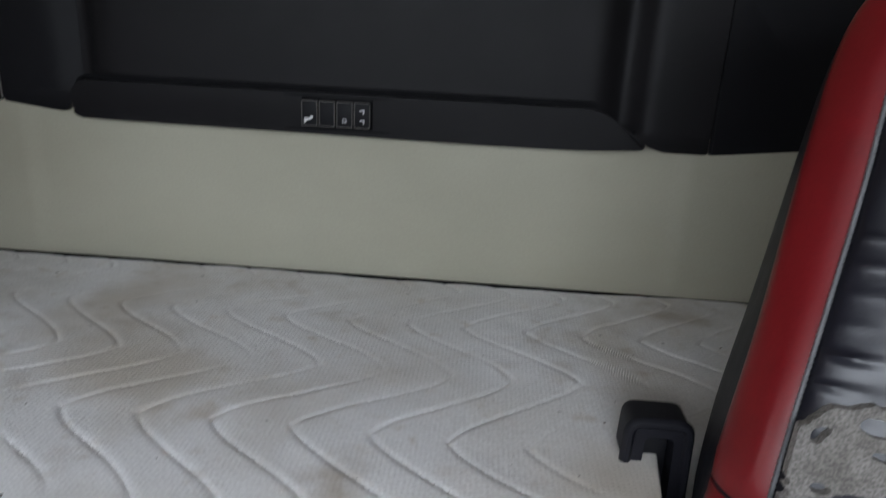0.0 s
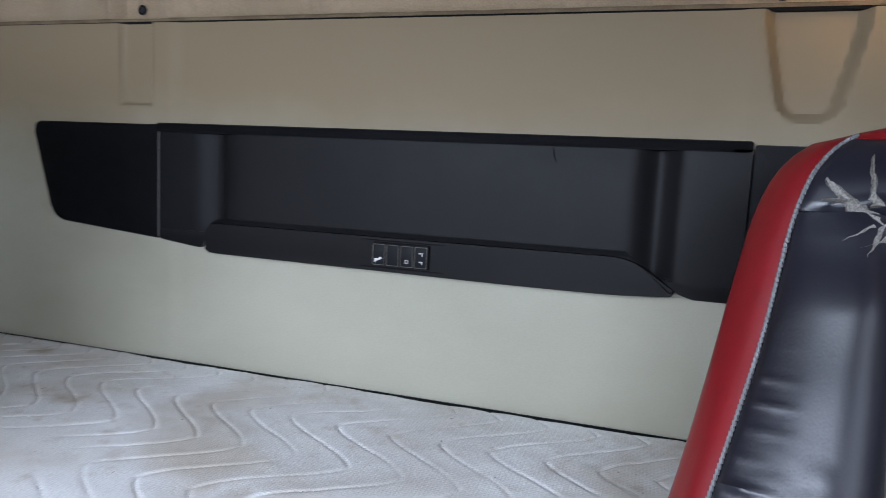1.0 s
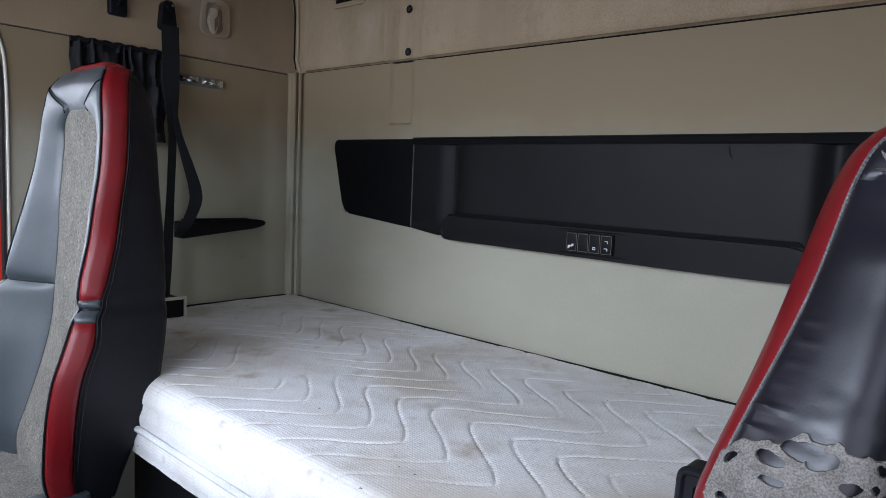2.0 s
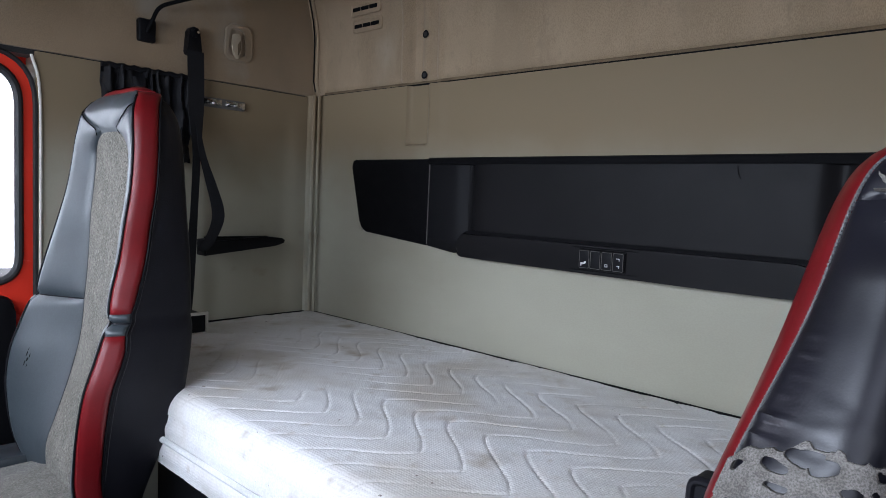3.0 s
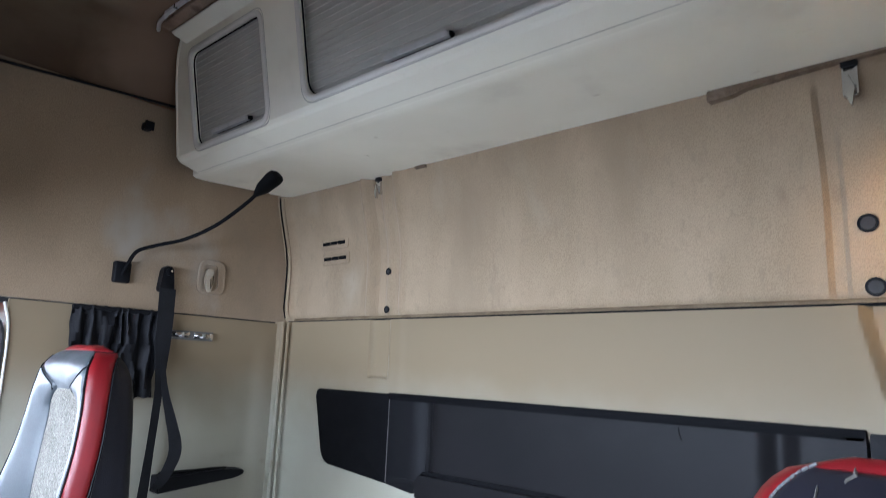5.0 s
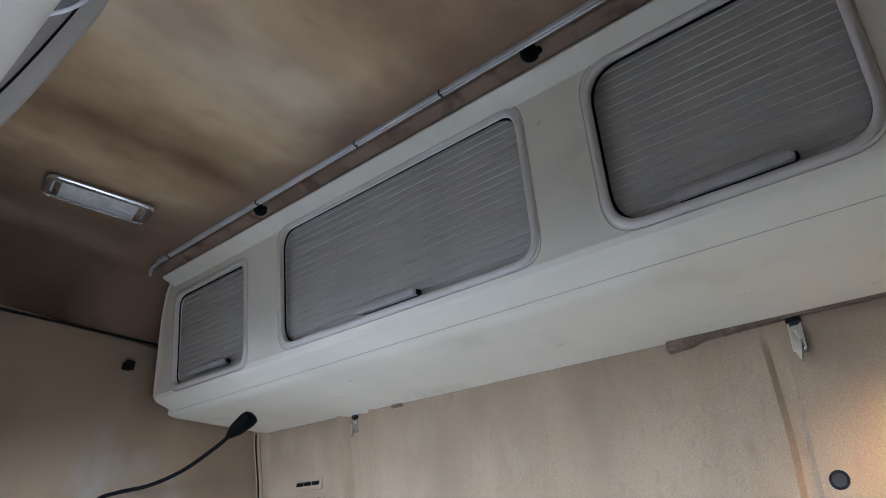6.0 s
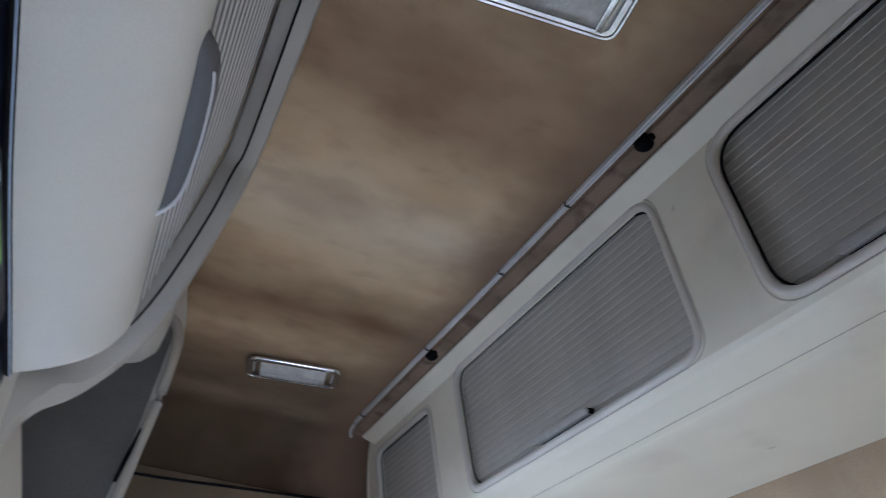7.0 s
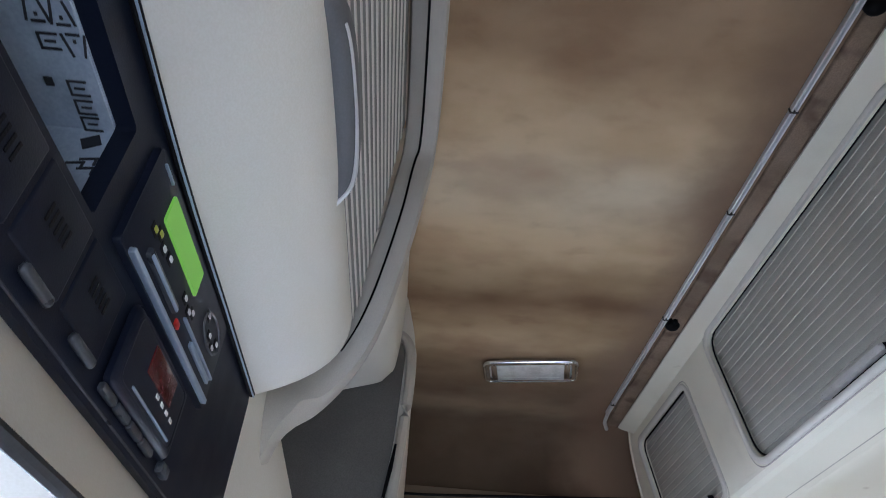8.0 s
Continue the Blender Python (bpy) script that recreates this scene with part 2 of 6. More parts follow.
TIN = material("bare_galvanised_tin", (0.50, 0.58, 0.68), (0.42, 0.50, 0.60), 30, 0.42, 0.05, 400, metal=0.25, fine=0.08)
CHROME = material("chrome", (0.72, 0.72, 0.72), None, 20, 0.16, 0.0, 100, metal=1.0, fine=0)
RAIL = material("bright_rail_aluminium", (0.80, 0.80, 0.81), (0.70, 0.70, 0.71), 14, 0.38, 0.05, 300, metal=0.35, fine=0.05)
LENS = material("milky_lamp_lens", (0.74, 0.74, 0.71), (0.60, 0.60, 0.57), 30, 0.2, 0.3, 180, coat=0.4, fine=0.1)
WEBBING = material("black_belt_webbing", (0.010, 0.010, 0.012), None, 30, 0.8, 0.4, 1200, spec=0.25)
CURTAIN = material("black_curtain_cloth", (0.006, 0.006, 0.008), (0.011, 0.011, 0.013), 30, 0.6, 0.4, 600, spec=0.2)
REDPAINT = material("red_body_paint", (0.78, 0.045, 0.022), (0.74, 0.04, 0.02), 6, 0.25, 0.0, 100, coat=0.6, fine=0)
RUBBER = material("black_rubber_seal", (0.014, 0.014, 0.015), None, 20, 0.6, 0.1, 400)
CONSOLE = material("glossy_blue_black_plastic", (0.008, 0.011, 0.024), (0.006, 0.009, 0.019), 9, 0.42, 0.06, 900, spec=0.22, fine=0.08)
GRIP = material("dark_grey_grip_plastic", (0.05, 0.056, 0.068), None, 12, 0.3, 0.1, 600, fine=0.08)
GREYTRIM = material("dark_grey_niche_lining", (0.13, 0.124, 0.115), (0.11, 0.105, 0.098), 6, 0.8, 0.2, 500)
FLOORMAT = material("dark_floor_carpet", (0.03, 0.03, 0.032), (0.02, 0.02, 0.021), 10, 0.95, 0.5, 300)
CONCRETE = material("yard_asphalt", (0.066, 0.066, 0.067), (0.052, 0.052, 0.053), 0.6, 0.9, 0.3, 40)
WHITEINK = material("white_symbol_ink", (0.75, 0.75, 0.75), None, 50, 0.5, 0.0, 100, fine=0)
DARKINK = material("dark_stamped_marks", (0.02, 0.022, 0.03), None, 50, 0.6, 0.0, 100, fine=0)
DIRTYCREAM = material("brown_roof_strip_velour", (0.27, 0.20, 0.145), (0.20, 0.145, 0.10), 9, 0.9, 0.2, 500, spec=0.1, stain=[((0.13, 0.09, 0.065), 16.0, 0.52, 0.7)])
TANEDGE = material("brown_welt_velour", (0.20, 0.15, 0.095), (0.15, 0.11, 0.07), 20, 0.9, 0.2, 500, spec=0.1)
WEAR = material("weathered_brown_trim", (0.20, 0.145, 0.10), (0.13, 0.09, 0.06), 30, 0.9, 0.3, 300)
REDLENS = material("dark_red_window", (0.075, 0.005, 0.007), None, 50, 0.25, 0.0, 100, fine=0)
REDKEY = material("red_key_plastic", (0.6, 0.03, 0.02), None, 50, 0.4, 0.0, 100, fine=0)
YELLOWKEY = material("yellow_key_plastic", (0.55, 0.6, 0.08), None, 50, 0.4, 0.0, 100, fine=0)
GLASS = bpy.data.materials.new("window_glass")
GLASS.use_nodes = True
GLASS.node_tree.nodes["Principled BSDF"].inputs["Transmission Weight"].default_value = 1
GLASS.node_tree.nodes["Principled BSDF"].inputs["Roughness"].default_value = 0.02


def glowing(name, color, strength):
    m = bpy.data.materials.new(name)
    m.use_nodes = True
    b = m.node_tree.nodes["Principled BSDF"]
    b.inputs["Base Color"].default_value = (*color, 1)
    b.inputs["Emission Color"].default_value = (*color, 1)
    b.inputs["Emission Strength"].default_value = strength
    return m


SKYGLOW = glowing("bright_overcast_distance", (0.9, 0.96, 1.0), 1.0)
LCD = glowing("green_lit_display", (0.20, 0.46, 0.06), 0.035)
BULB = glowing("warm_reading_bulb", (1.0, 0.62, 0.25), 3.0)


# ---------------------------------------------------------------- building helpers
def finish(bm, name, mat, smooth=True, angle=35):
    bmesh.ops.recalc_face_normals(bm, faces=bm.faces)
    me = bpy.data.meshes.new(name)
    if smooth:
        for f in bm.faces:
            f.smooth = True
        for e in bm.edges:
            if len(e.link_faces) == 2 and e.calc_face_angle(0) > radians(angle):
                e.smooth = False
    bm.to_mesh(me)
    bm.free()
    me.materials.append(mat)
    return me


def hang(ob, parent):
    """Make ob a part of parent, staying where it is."""
    ob.parent = parent
    ob.matrix_parent_inverse = parent.matrix_world.inverted()
    return ob


def part(name, bm, mat, parent=None, label="", smooth=True, angle=35):
    ob = new(name, finish(bm, name, mat, smooth, angle))
    if parent is not None:
        hang(ob, parent)
    return tagged(ob, label=label)


def thing(name, at, label, category, group="", kind=""):
    ob = new(name)
    ob.empty_display_size = 0.05
    ob.matrix_world = Matrix.Translation(at)
    return tagged(ob, label, category, group, kind)


def structure(name, bm, mat, label="", category="", smooth=True):
    return tagged(part(name, bm, mat, None, label, smooth), category=category, kind="structure")


def box(x0, x1, y0, y1, z0, z1, bevel=0.0, seg=2, bm=None):
    out = bm or bmesh.new()
    v = bmesh.ops.create_cube(out, size=1)["verts"]
    for p in v:
        p.co = Vector(((x0 + x1) / 2 + p.co.x * (x1 - x0), (y0 + y1) / 2 + p.co.y * (y1 - y0), (z0 + z1) / 2 + p.co.z * (z1 - z0)))
    if bevel:
        es = {e for p in v for e in p.link_edges}
        bmesh.ops.bevel(out, geom=list(es), offset=bevel, segments=seg, profile=0.5, affect="EDGES")
    return out


def prism(poly, place, a, b, bevel=0.0, seg=2, bm=None):
    """A solid from a 2D outline; place(u, v, w) gives the point, w from a to b."""
    out = bm or bmesh.new()
    lo = [out.verts.new(place(u, v, a)) for u, v in poly]
    hi = [out.verts.new(place(u, v, b)) for u, v in poly]
    n = len(poly)
    caps = [out.faces.new(lo[::-1]), out.faces.new(hi)]
    for i in range(n):
        out.faces.new((lo[i], lo[(i + 1) % n], hi[(i + 1) % n], hi[i]))
    if bevel:
        es = [e for f in caps for e in f.edges]
        bmesh.ops.bevel(out, geom=es, offset=bevel, segments=seg, profile=0.5, affect="EDGES")
    return out


def XZ(u, v, w):
    return Vector((u, w, v))


def YZ(u, v, w):
    return Vector((w, u, v))


def XY(u, v, w):
    return Vector((u, v, w))


def rounded(poly, r, n=5):
    """The outline with each corner rounded by r (one radius, or one for each corner)."""
    out = []
    k = len(poly)
    for i in range(k):
        p, a, b = Vector(poly[i]), Vector(poly[i - 1]), Vector(poly[(i + 1) % k])
        rr = r[i] if isinstance(r, (list, tuple)) else r
        da, db = (a - p), (b - p)
        cut = min(rr, da.length * 0.45, db.length * 0.45)
        s, e = p + da.normalized() * cut, p + db.normalized() * cut
        if cut < 1e-5:
            out.append(tuple(p))
            continue
        for j in range(n + 1):
            t = j / n
            q = s * (1 - t) ** 2 + p * 2 * t * (1 - t) + e * t ** 2
            out.append((q.x, q.y))
    return out


def rect(u0, v0, u1, v1):
    return [(u0, v0), (u1, v0), (u1, v1), (u0, v1)]


def plate(outer, holes, place, a, b):
    """A plate of thickness a to b with an outline and holes."""
    bm = bmesh.new()
    rings = []
    for ring in [outer] + holes:
        vs = [bm.verts.new(place(u, v, a)) for u, v in ring]
        rings.append(vs)
        for i in range(len(vs)):
            bm.edges.new((vs[i], vs[(i + 1) % len(vs)]))
    bmesh.ops.triangle_fill(bm, use_beauty=True, use_dissolve=False, edges=list(bm.edges))
    top = bmesh.ops.extrude_face_region(bm, geom=list(bm.faces))
    shift = place(0, 0, b) - place(0, 0, a)
    for v in [g for g in top["geom"] if isinstance(g, bmesh.types.BMVert)]:
        v.co += shift
    return bm


def ring_bead(outline, place, w0, width, height, bm=None):
    """A raised rounded bead that follows a closed outline."""
    out = bm or bmesh.new()
    n = len(outline)
    loops = []
    for i in range(n):
        p, a, b = Vector(outline[i]), Vector(outline[i - 1]), Vector(outline[(i + 1) % n])
        d = (b - a).normalized()
        nrm = Vector((d.y, -d.x))
        loop = []
        for j in range(6):
            t = math.pi * j / 5
            q = p + nrm * (width / 2 * math.cos(t))
            loop.append(out.verts.new(place(q.x, q.y, w0 + height * math.sin(t))))
        loops.append(loop)
    for i in range(n):
        A, B = loops[i], loops[(i + 1) % n]
        for j in range(5):
            out.faces.new((A[j], A[j + 1], B[j + 1], B[j]))
        out.faces.new((A[5], A[0], B[0], B[5]))
    return out


def tube(points, radius, sides=10, bm=None, flat=1.0):
    """A round bar along points; radius one number or one for each point."""
    out = bm or bmesh.new()
    pts = [Vector(p) for p in points]
    rings = []
    up = Vector((0, 0, 1))
    for i, p in enumerate(pts):
        d = (pts[min(i + 1, len(pts) - 1)] - pts[max(i - 1, 0)]).normalized()
        side = d.cross(up)
        if side.length < 0.05:
            side = d.cross(Vector((0, 1, 0)))
        side.normalize()
        top = side.cross(d).normalized()
        r = radius[i] if isinstance(radius, (list, tuple)) else radius
        rings.append([out.verts.new(p + side * r * math.cos(2 * math.pi * j / sides) + top * r * flat * math.sin(2 * math.pi * j / sides)) for j in range(sides)])
    for A, B in zip(rings, rings[1:]):
        for j in range(sides):
            out.faces.new((A[j], A[(j + 1) % sides], B[(j + 1) % sides], B[j]))
    out.faces.new(rings[0][::-1])
    out.faces.new(rings[-1])
    return out


def squared_bar(points, wide, high, sides=20, power=5.0):
    """A bar of rounded square section along points; wide and high are half sizes, one for each point."""
    out = bmesh.new()
    rings = []
    for i, p in enumerate(points):
        d = (points[min(i + 1, len(points) - 1)] - points[max(i - 1, 0)]).normalized()
        side = (Vector((0, 1, 0)) - d * d.y).normalized()
        top = side.cross(d).normalized()
        ring = []
        for j in range(sides):
            c, k = math.cos(2 * math.pi * (j + 0.5) / sides), math.sin(2 * math.pi * (j + 0.5) / sides)
            g = (abs(c) ** power + abs(k) ** power) ** (-1 / power)
            ring.append(out.verts.new(p + side * wide[i] * c * g + top * high[i] * k * g))
        rings.append(ring)
    for A, B in zip(rings, rings[1:]):
        for j in range(sides):
            out.faces.new((A[j], A[(j + 1) % sides], B[(j + 1) % sides], B[j]))
    out.faces.new(rings[0][::-1])
    out.faces.new(rings[-1])
    return out


def curve_points(ctrl, n=8):
    """A smooth line through the control points."""
    c = [Vector(p) for p in ctrl]
    c = [2 * c[0] - c[1]] + c + [2 * c[-1] - c[-2]]
    out = []
    for i in range(1, len(c) - 2):
        for j in range(n):
            t = j / n
            out.append(0.5 * (2 * c[i] + (c[i + 1] - c[i - 1]) * t + (2 * c[i - 1] - 5 * c[i] + 4 * c[i + 1] - c[i + 2]) * t * t + (3 * c[i] - c[i - 1] - 3 * c[i + 1] + c[i + 2]) * t ** 3))
    out.append(c[-2])
    return out


def sheet(us, vs, place, back):
    """A relief: a grid of points place(u, v) with a plain back and closed rims; back is the shift to the back."""
    bm = bmesh.new()
    g = [[bm.verts.new(place(u, v)) for v in vs] for u in us]
    for i in range(len(us) - 1):
        for j in range(len(vs) - 1):
            bm.faces.new((g[i][j], g[i + 1][j], g[i + 1][j + 1], g[i][j + 1]))
    rim = [g[i][0] for i in range(len(us))] + [g[-1][j] for j in range(1, len(vs))] + [g[i][-1] for i in range(len(us) - 2, -1, -1)] + [g[0][j] for j in range(len(vs) - 2, 0, -1)]
    low = [bm.verts.new(v.co + Vector(back)) for v in rim]
    for i in range(len(rim)):
        k = (i + 1) % len(rim)
        bm.faces.new((rim[i], rim[k], low[k], low[i]))
    return bm


def step(x, a, b):
    t = min(max((x - a) / (b - a), 0.0), 1.0)
    return t * t * (3 - 2 * t)


def well(x, a, b, soft):
    """1 between a and b, falling softly to 0 outside."""
    return step(x, a - soft, a + soft) * (1 - step(x, b - soft, b + soft))


def span(a, b, d):
    n = max(int(round((b - a) / d)), 1)
    return [a + (b - a) * i / n for i in range(n + 1)]


# ---------------------------------------------------------------- the cab's shell
structure("floor", box(-1.2, 1.3, -2.2, 0.2, -0.06, 0.0), FLOORMAT, "dark carpeted cab floor", "floor")


def lower_back(x, z):
    """Relief of the lower back wall: two shallow upright channels and soft creases."""
    d = 0.012 * well(x, -0.590, -0.512, 0.005) * step(z, 1.114, 1.120)
    d += 0.026 * well(x, 0.684 - 0.03 * step(z, 1.1, 1.3) + 0.02 * (1 - step(z, 1.11, 1.15)) ** 2, 0.760 + 0.03 * step(z, 1.1, 1.3) - 0.02 * (1 - step(z, 1.11, 1.15)) ** 2, 0.011) * step(z, 1.108, 1.128)
    d += 0.007 * step(x, -0.47, -0.43) * (1 - step(x, 0.60, 0.64))
    d -= 0.03 * (1 - step(x, -1.03, -0.965)) ** 2 + 0.03 * step(x, 1.06, 1.13) ** 2
    d += 0.035 * well(x, -0.77, 0.88, 0.006) * well(z, 0.868 - 0.03 * well(x, -0.33, 0.60, 0.01), 1.058, 0.006)
    return d + 0.0015 * noise.noise((x * 3, z * 4, 0))


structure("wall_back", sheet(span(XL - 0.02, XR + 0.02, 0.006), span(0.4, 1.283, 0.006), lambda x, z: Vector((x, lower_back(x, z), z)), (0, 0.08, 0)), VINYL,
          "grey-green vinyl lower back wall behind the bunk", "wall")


def upper_back(x, z):
    """Relief of the padded upper wall with its two upright channels."""
    d = 0.02 + 0.019 * well(x, -0.612, -0.505, 0.007) - 0.008 * well(x, -0.568, -0.542, 0.008)
    d += 0.012 * (well(x, 0.606, 0.632, 0.006) + 0.5 * well(x, 0.632, 0.80, 0.012)) * (1 - step(z, 1.665, 1.69))
    d -= 0.010 * well(x, -0.638, -0.622, 0.006) + 0.007 * well(x, -0.496, -0.478, 0.007)
    d -= 0.034 * (1 - step(x, -1.03, -0.985)) ** 2 + 0.03 * step(x, 1.06, 1.13) ** 2
    d += 0.02 * (1 - step(z, 1.29, 1.303))
    d -= 0.055 * step(z, 1.45, 1.74)
    return d + 0.004 * noise.noise((x * 2.2, z * 3, 5))


structure("wall_back_upper", sheet(span(XL - 0.02, XR + 0.02, 0.0045), span(1.287, 2.1, 0.012), lambda x, z: Vector((x, upper_back(x, z), z)), (0, 0.06, 0)), TAN,
          "tan velour upper back wall with brown stains", "wall")
structure("wall_back_outer", box(-1.25, 1.35, 0.10, 0.16, -0.06, 2.25), REDPAINT, "red outer skin of the cab's back wall", "wall")


def side_relief(y, z, sign):
    d = 0.008 * well(y, -0.36, -0.085, 0.03) * well(z, 0.3, 1.2, 0.05)
    return sign * d + 0.0015 * noise.noise((y * 3, z * 3, 9))


structure("wall_left_lower", sheet(span(-0.812, 0.1, 0.012), span(0.0, 1.277, 0.015), lambda y, z: Vector((XL + side_relief(y, z, -1), y, z)), (-0.08, 0, 0)), VINYL,
          "grey-green vinyl side wall beside the bunk", "wall")


def roof_side(k):
    """Half outline of the upper wall and roof: z by the way along it, from the wall's foot to the roof's middle."""
    line = [(0.0, 1.281), (0.004, 1.33), (-0.004, 1.6), (-0.012, 1.86), (-0.012, 1.895)]
    for j in range(9):
        a = math.pi / 2 * j / 8
        line.append((-0.012 + 0.16 * (1 - math.cos(a)), 1.898 + 0.165 * math.sin(a)))
    i = min(int(k), len(line) - 2)
    t = k - i
    return (line[i][0] * (1 - t) + line[i + 1][0] * t, line[i][1] * (1 - t) + line[i + 1][1] * t)


UPK = [0, 0.3, 1] + [1 + 0.25 * i for i in range(1, 13)]
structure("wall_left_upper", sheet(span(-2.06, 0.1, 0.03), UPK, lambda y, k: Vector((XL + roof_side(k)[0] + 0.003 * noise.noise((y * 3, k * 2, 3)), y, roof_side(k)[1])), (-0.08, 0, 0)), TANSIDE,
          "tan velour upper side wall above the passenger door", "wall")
structure("wall_right_upper", sheet(span(-2.06, 0.1, 0.03), UPK, lambda y, k: Vector((XR - roof_side(k)[0], y, roof_side(k)[1])), (0.08, 0, 0)), TAN,
          "tan velour upper side wall above the driver's door", "wall")
structure("wall_right_lower", sheet(span(-0.72, 0.1, 0.03), span(0.0, 1.277, 0.03), lambda y, z: Vector((XR, y, z)), (0.08, 0, 0)), VINYL,
          "grey-green vinyl side wall behind the driver's seat", "wall")
structure("sill_right", box(XR, XR + 0.08, -2.06, -0.72, 0.0, 0.42, 0.01), BLACK, "low black sill of the open driver's doorway", "wall")
structure("pillar_front_right", box(XR, XR + 0.08, -2.06, -1.72, 0.42, 1.28, 0.01), VINYL, "grey-green front pillar beside the open doorway", "wall")


def ceiling_point(q, y):
    """Roof lining: coves at both sides, a gently uneven middle, falling towards the front."""
    if q < 9:
        x, z = roof_side(4 + q)
        x += XL
    elif q > 60:
        x, z = roof_side(4 + 69 - q)
        x = XR - x
    else:
        t = (q - 9) / 51
        x = (XL + 0.148) * (1 - t) + (XR - 0.148) * t
        z = 2.063
    z += 0.004 * noise.noise((x * 2.5, y * 2.5, 1)) * (1 if 9 <= q <= 60 else 0)
    return Vector((x, y, z - 0.05 * step(-y, 1.15, 2.0)))


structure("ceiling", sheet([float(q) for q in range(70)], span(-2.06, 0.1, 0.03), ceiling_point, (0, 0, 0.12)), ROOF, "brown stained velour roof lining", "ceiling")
structure("roof_outer", box(-1.25, 1.35, -2.3, 0.2, 2.25, 2.3), REDPAINT, "red outer skin of the cab roof", "ceiling")

# unseen skins and a strip, added to stop light leaking in
structure("wall_left_lightblock", box(-1.25, XL - 0.10, -2.3, 0.2, 1.25, 2.25), REDPAINT, "unseen red skin added to block light on the cab's left side", "wall")
structure("wall_left_lightblock_lower", box(-1.25, XL - 0.10, -0.80, 0.2, -0.06, 1.25), REDPAINT, "unseen red skin added to block light behind the bunk's end", "wall")
structure("wall_right_lightblock", box(XR + 0.10, 1.35, -2.3, 0.2, 1.30, 2.25), REDPAINT, "unseen red skin added to block light on the cab's right side", "wall")
structure("trim_side_joint", box(XL - 0.07, XL - 0.012, -2.06, 0.1, 1.268, 1.29), RUBBER, "dark strip added to block light in the side wall joint", "trim")

# front: dash wall below, windscreen opening above
structure("wall_front_lower", box(-1.2, 1.3, -2.16, -2.06, 0.0, 0.78), BLACK, "black dash wall under the windscreen", "wall")
structure("wall_front_upper", box(-1.2, 1.3, -2.16, -2.06, 1.46, 2.25), CREAM, "cream header wall over the windscreen", "wall")
structure("pillar_front_left", box(XL - 0.08, XL, -2.06, -1.76, 0.0, 1.28, 0.01), VINYL, "grey-green front pillar beside the passenger door", "wall")
structure("ground", box(-400, 400, -400, 400, -0.12, -0.06), CONCRETE, "grey asphalt yard outside the cab", "ground")

structure("backdrop", box(-8.1, -8.0, -9.0, 7.0, -0.05, 9.0), SKYGLOW, "bright overcast distance outside the window", "backdrop")

# seams between the wall panels
structure("trim_corner", tube([(XL + 0.032, -0.028, 0.58), (XL + 0.03, -0.026, 1.0), (XL + 0.03, -0.025, 1.282)], 0.006, 8), VINYL, "grey-green corner welt between side and back wall", "trim")
structure("trim_corner_inner", tube([(XL + 0.046, -0.018, 0.58), (XL + 0.044, -0.016, 1.0), (XL + 0.044, -0.015, 1.282)], 0.005, 8), VINYL, "second welt in the bunk corner", "trim")
structure("trim_corner_upper", tube([(XL + 0.012, upper_back(XL + 0.012, z) - 0.0015, z) for z in span(1.295, 1.70, 0.03)], 0.0048, 8), TAN, "tan welt in the upper corner", "trim")
# dark tube draws the groove shadow next to the welt
structure("trim_corner_shade", tube([(XL + 0.0062, upper_back(XL + 0.007, z) - 0.0035, z) for z in span(1.297, 1.70, 0.03)], 0.0024, 6), DEEP, "dark strip for the groove shadow beside the upper corner welt", "trim")
structure("trim_roof_joint", tube([(XL - 0.008, -1.95, 1.855), (XL - 0.006, -1.1, 1.868), (XL - 0.006, -0.45, 1.905)], 0.004, 6), BLACK, "dark joint between side wall and roof lining", "trim")
structure("trim_back_joint", box(XL, XR, 0.012, 0.04, 1.2825, 1.2875), DEEP, "dark joint under the tan wall panel", "trim")
structure("trim_back_welt", tube([(x, 0.021 + 0.3 * (upper_back(x, 1.4) - 0.02), 1.2905) for x in span(XL + 0.03, XR - 0.03, 0.04)], 0.0062, 8), TANEDGE, "brown padded welt along the foot of the tan wall", "trim")


# ---------------------------------------------------------------- passenger door
def passenger_door():
    door = thing("door_1", (XL - 0.03, -1.28, 0.1), "closed red painted truck door with a bright window", "door", kind="structure")
    outer = rounded(rect(-1.75, 0.1, -0.812, 1.272), [0.02, 0.02, 0.12, 0.05], 7)
    hole = rounded(rect(-1.66, 0.722, -0.846, 1.238), [0.05, 0.065, 0.09, 0.05], 7)
    part("leaf", plate(outer, [hole[::-1]], YZ, XL - 0.04, XL - 0.004), REDPAINT, door, "glossy red painted door frame")
    part("window_seal", ring_bead(hole, YZ, XL - 0.008, 0.020, 0.012), RUBBER, door, "black rubber window seal")
    part("frame_seal", ring_bead(outer, YZ, XL - 0.012, 0.014, 0.016), RUBBER, door, "black rubber door seal")
    part("pane", prism(hole, YZ, XL - 0.03, XL - 0.026), GLASS, door, "clear side window glass").visible_shadow = False
    part("lining", prism(rounded(rect(-1.72, 0.14, -0.860, 0.695), 0.04), YZ, XL - 0.006, XL + 0.02, 0.01), BLACK, door, "black plastic door lining")
    part("jamb_trim", tube(curve_points([(XL + 0.002, -0.806, 0.4), (XL + 0.002, -0.802, 0.9), (XL + 0.002, -0.804, 1.18), (XL + 0.002, -0.822, 1.268)]), 0.0035, 8), BEAD, door, "pale edge strip of the door jamb")


passenger_door()


# ---------------------------------------------------------------- bunk
def mattress_front(x):
    return -0.70 - 0.06 * step(x, -0.62, -0.45) + 0.345 * step(x, 0.455, 0.525)


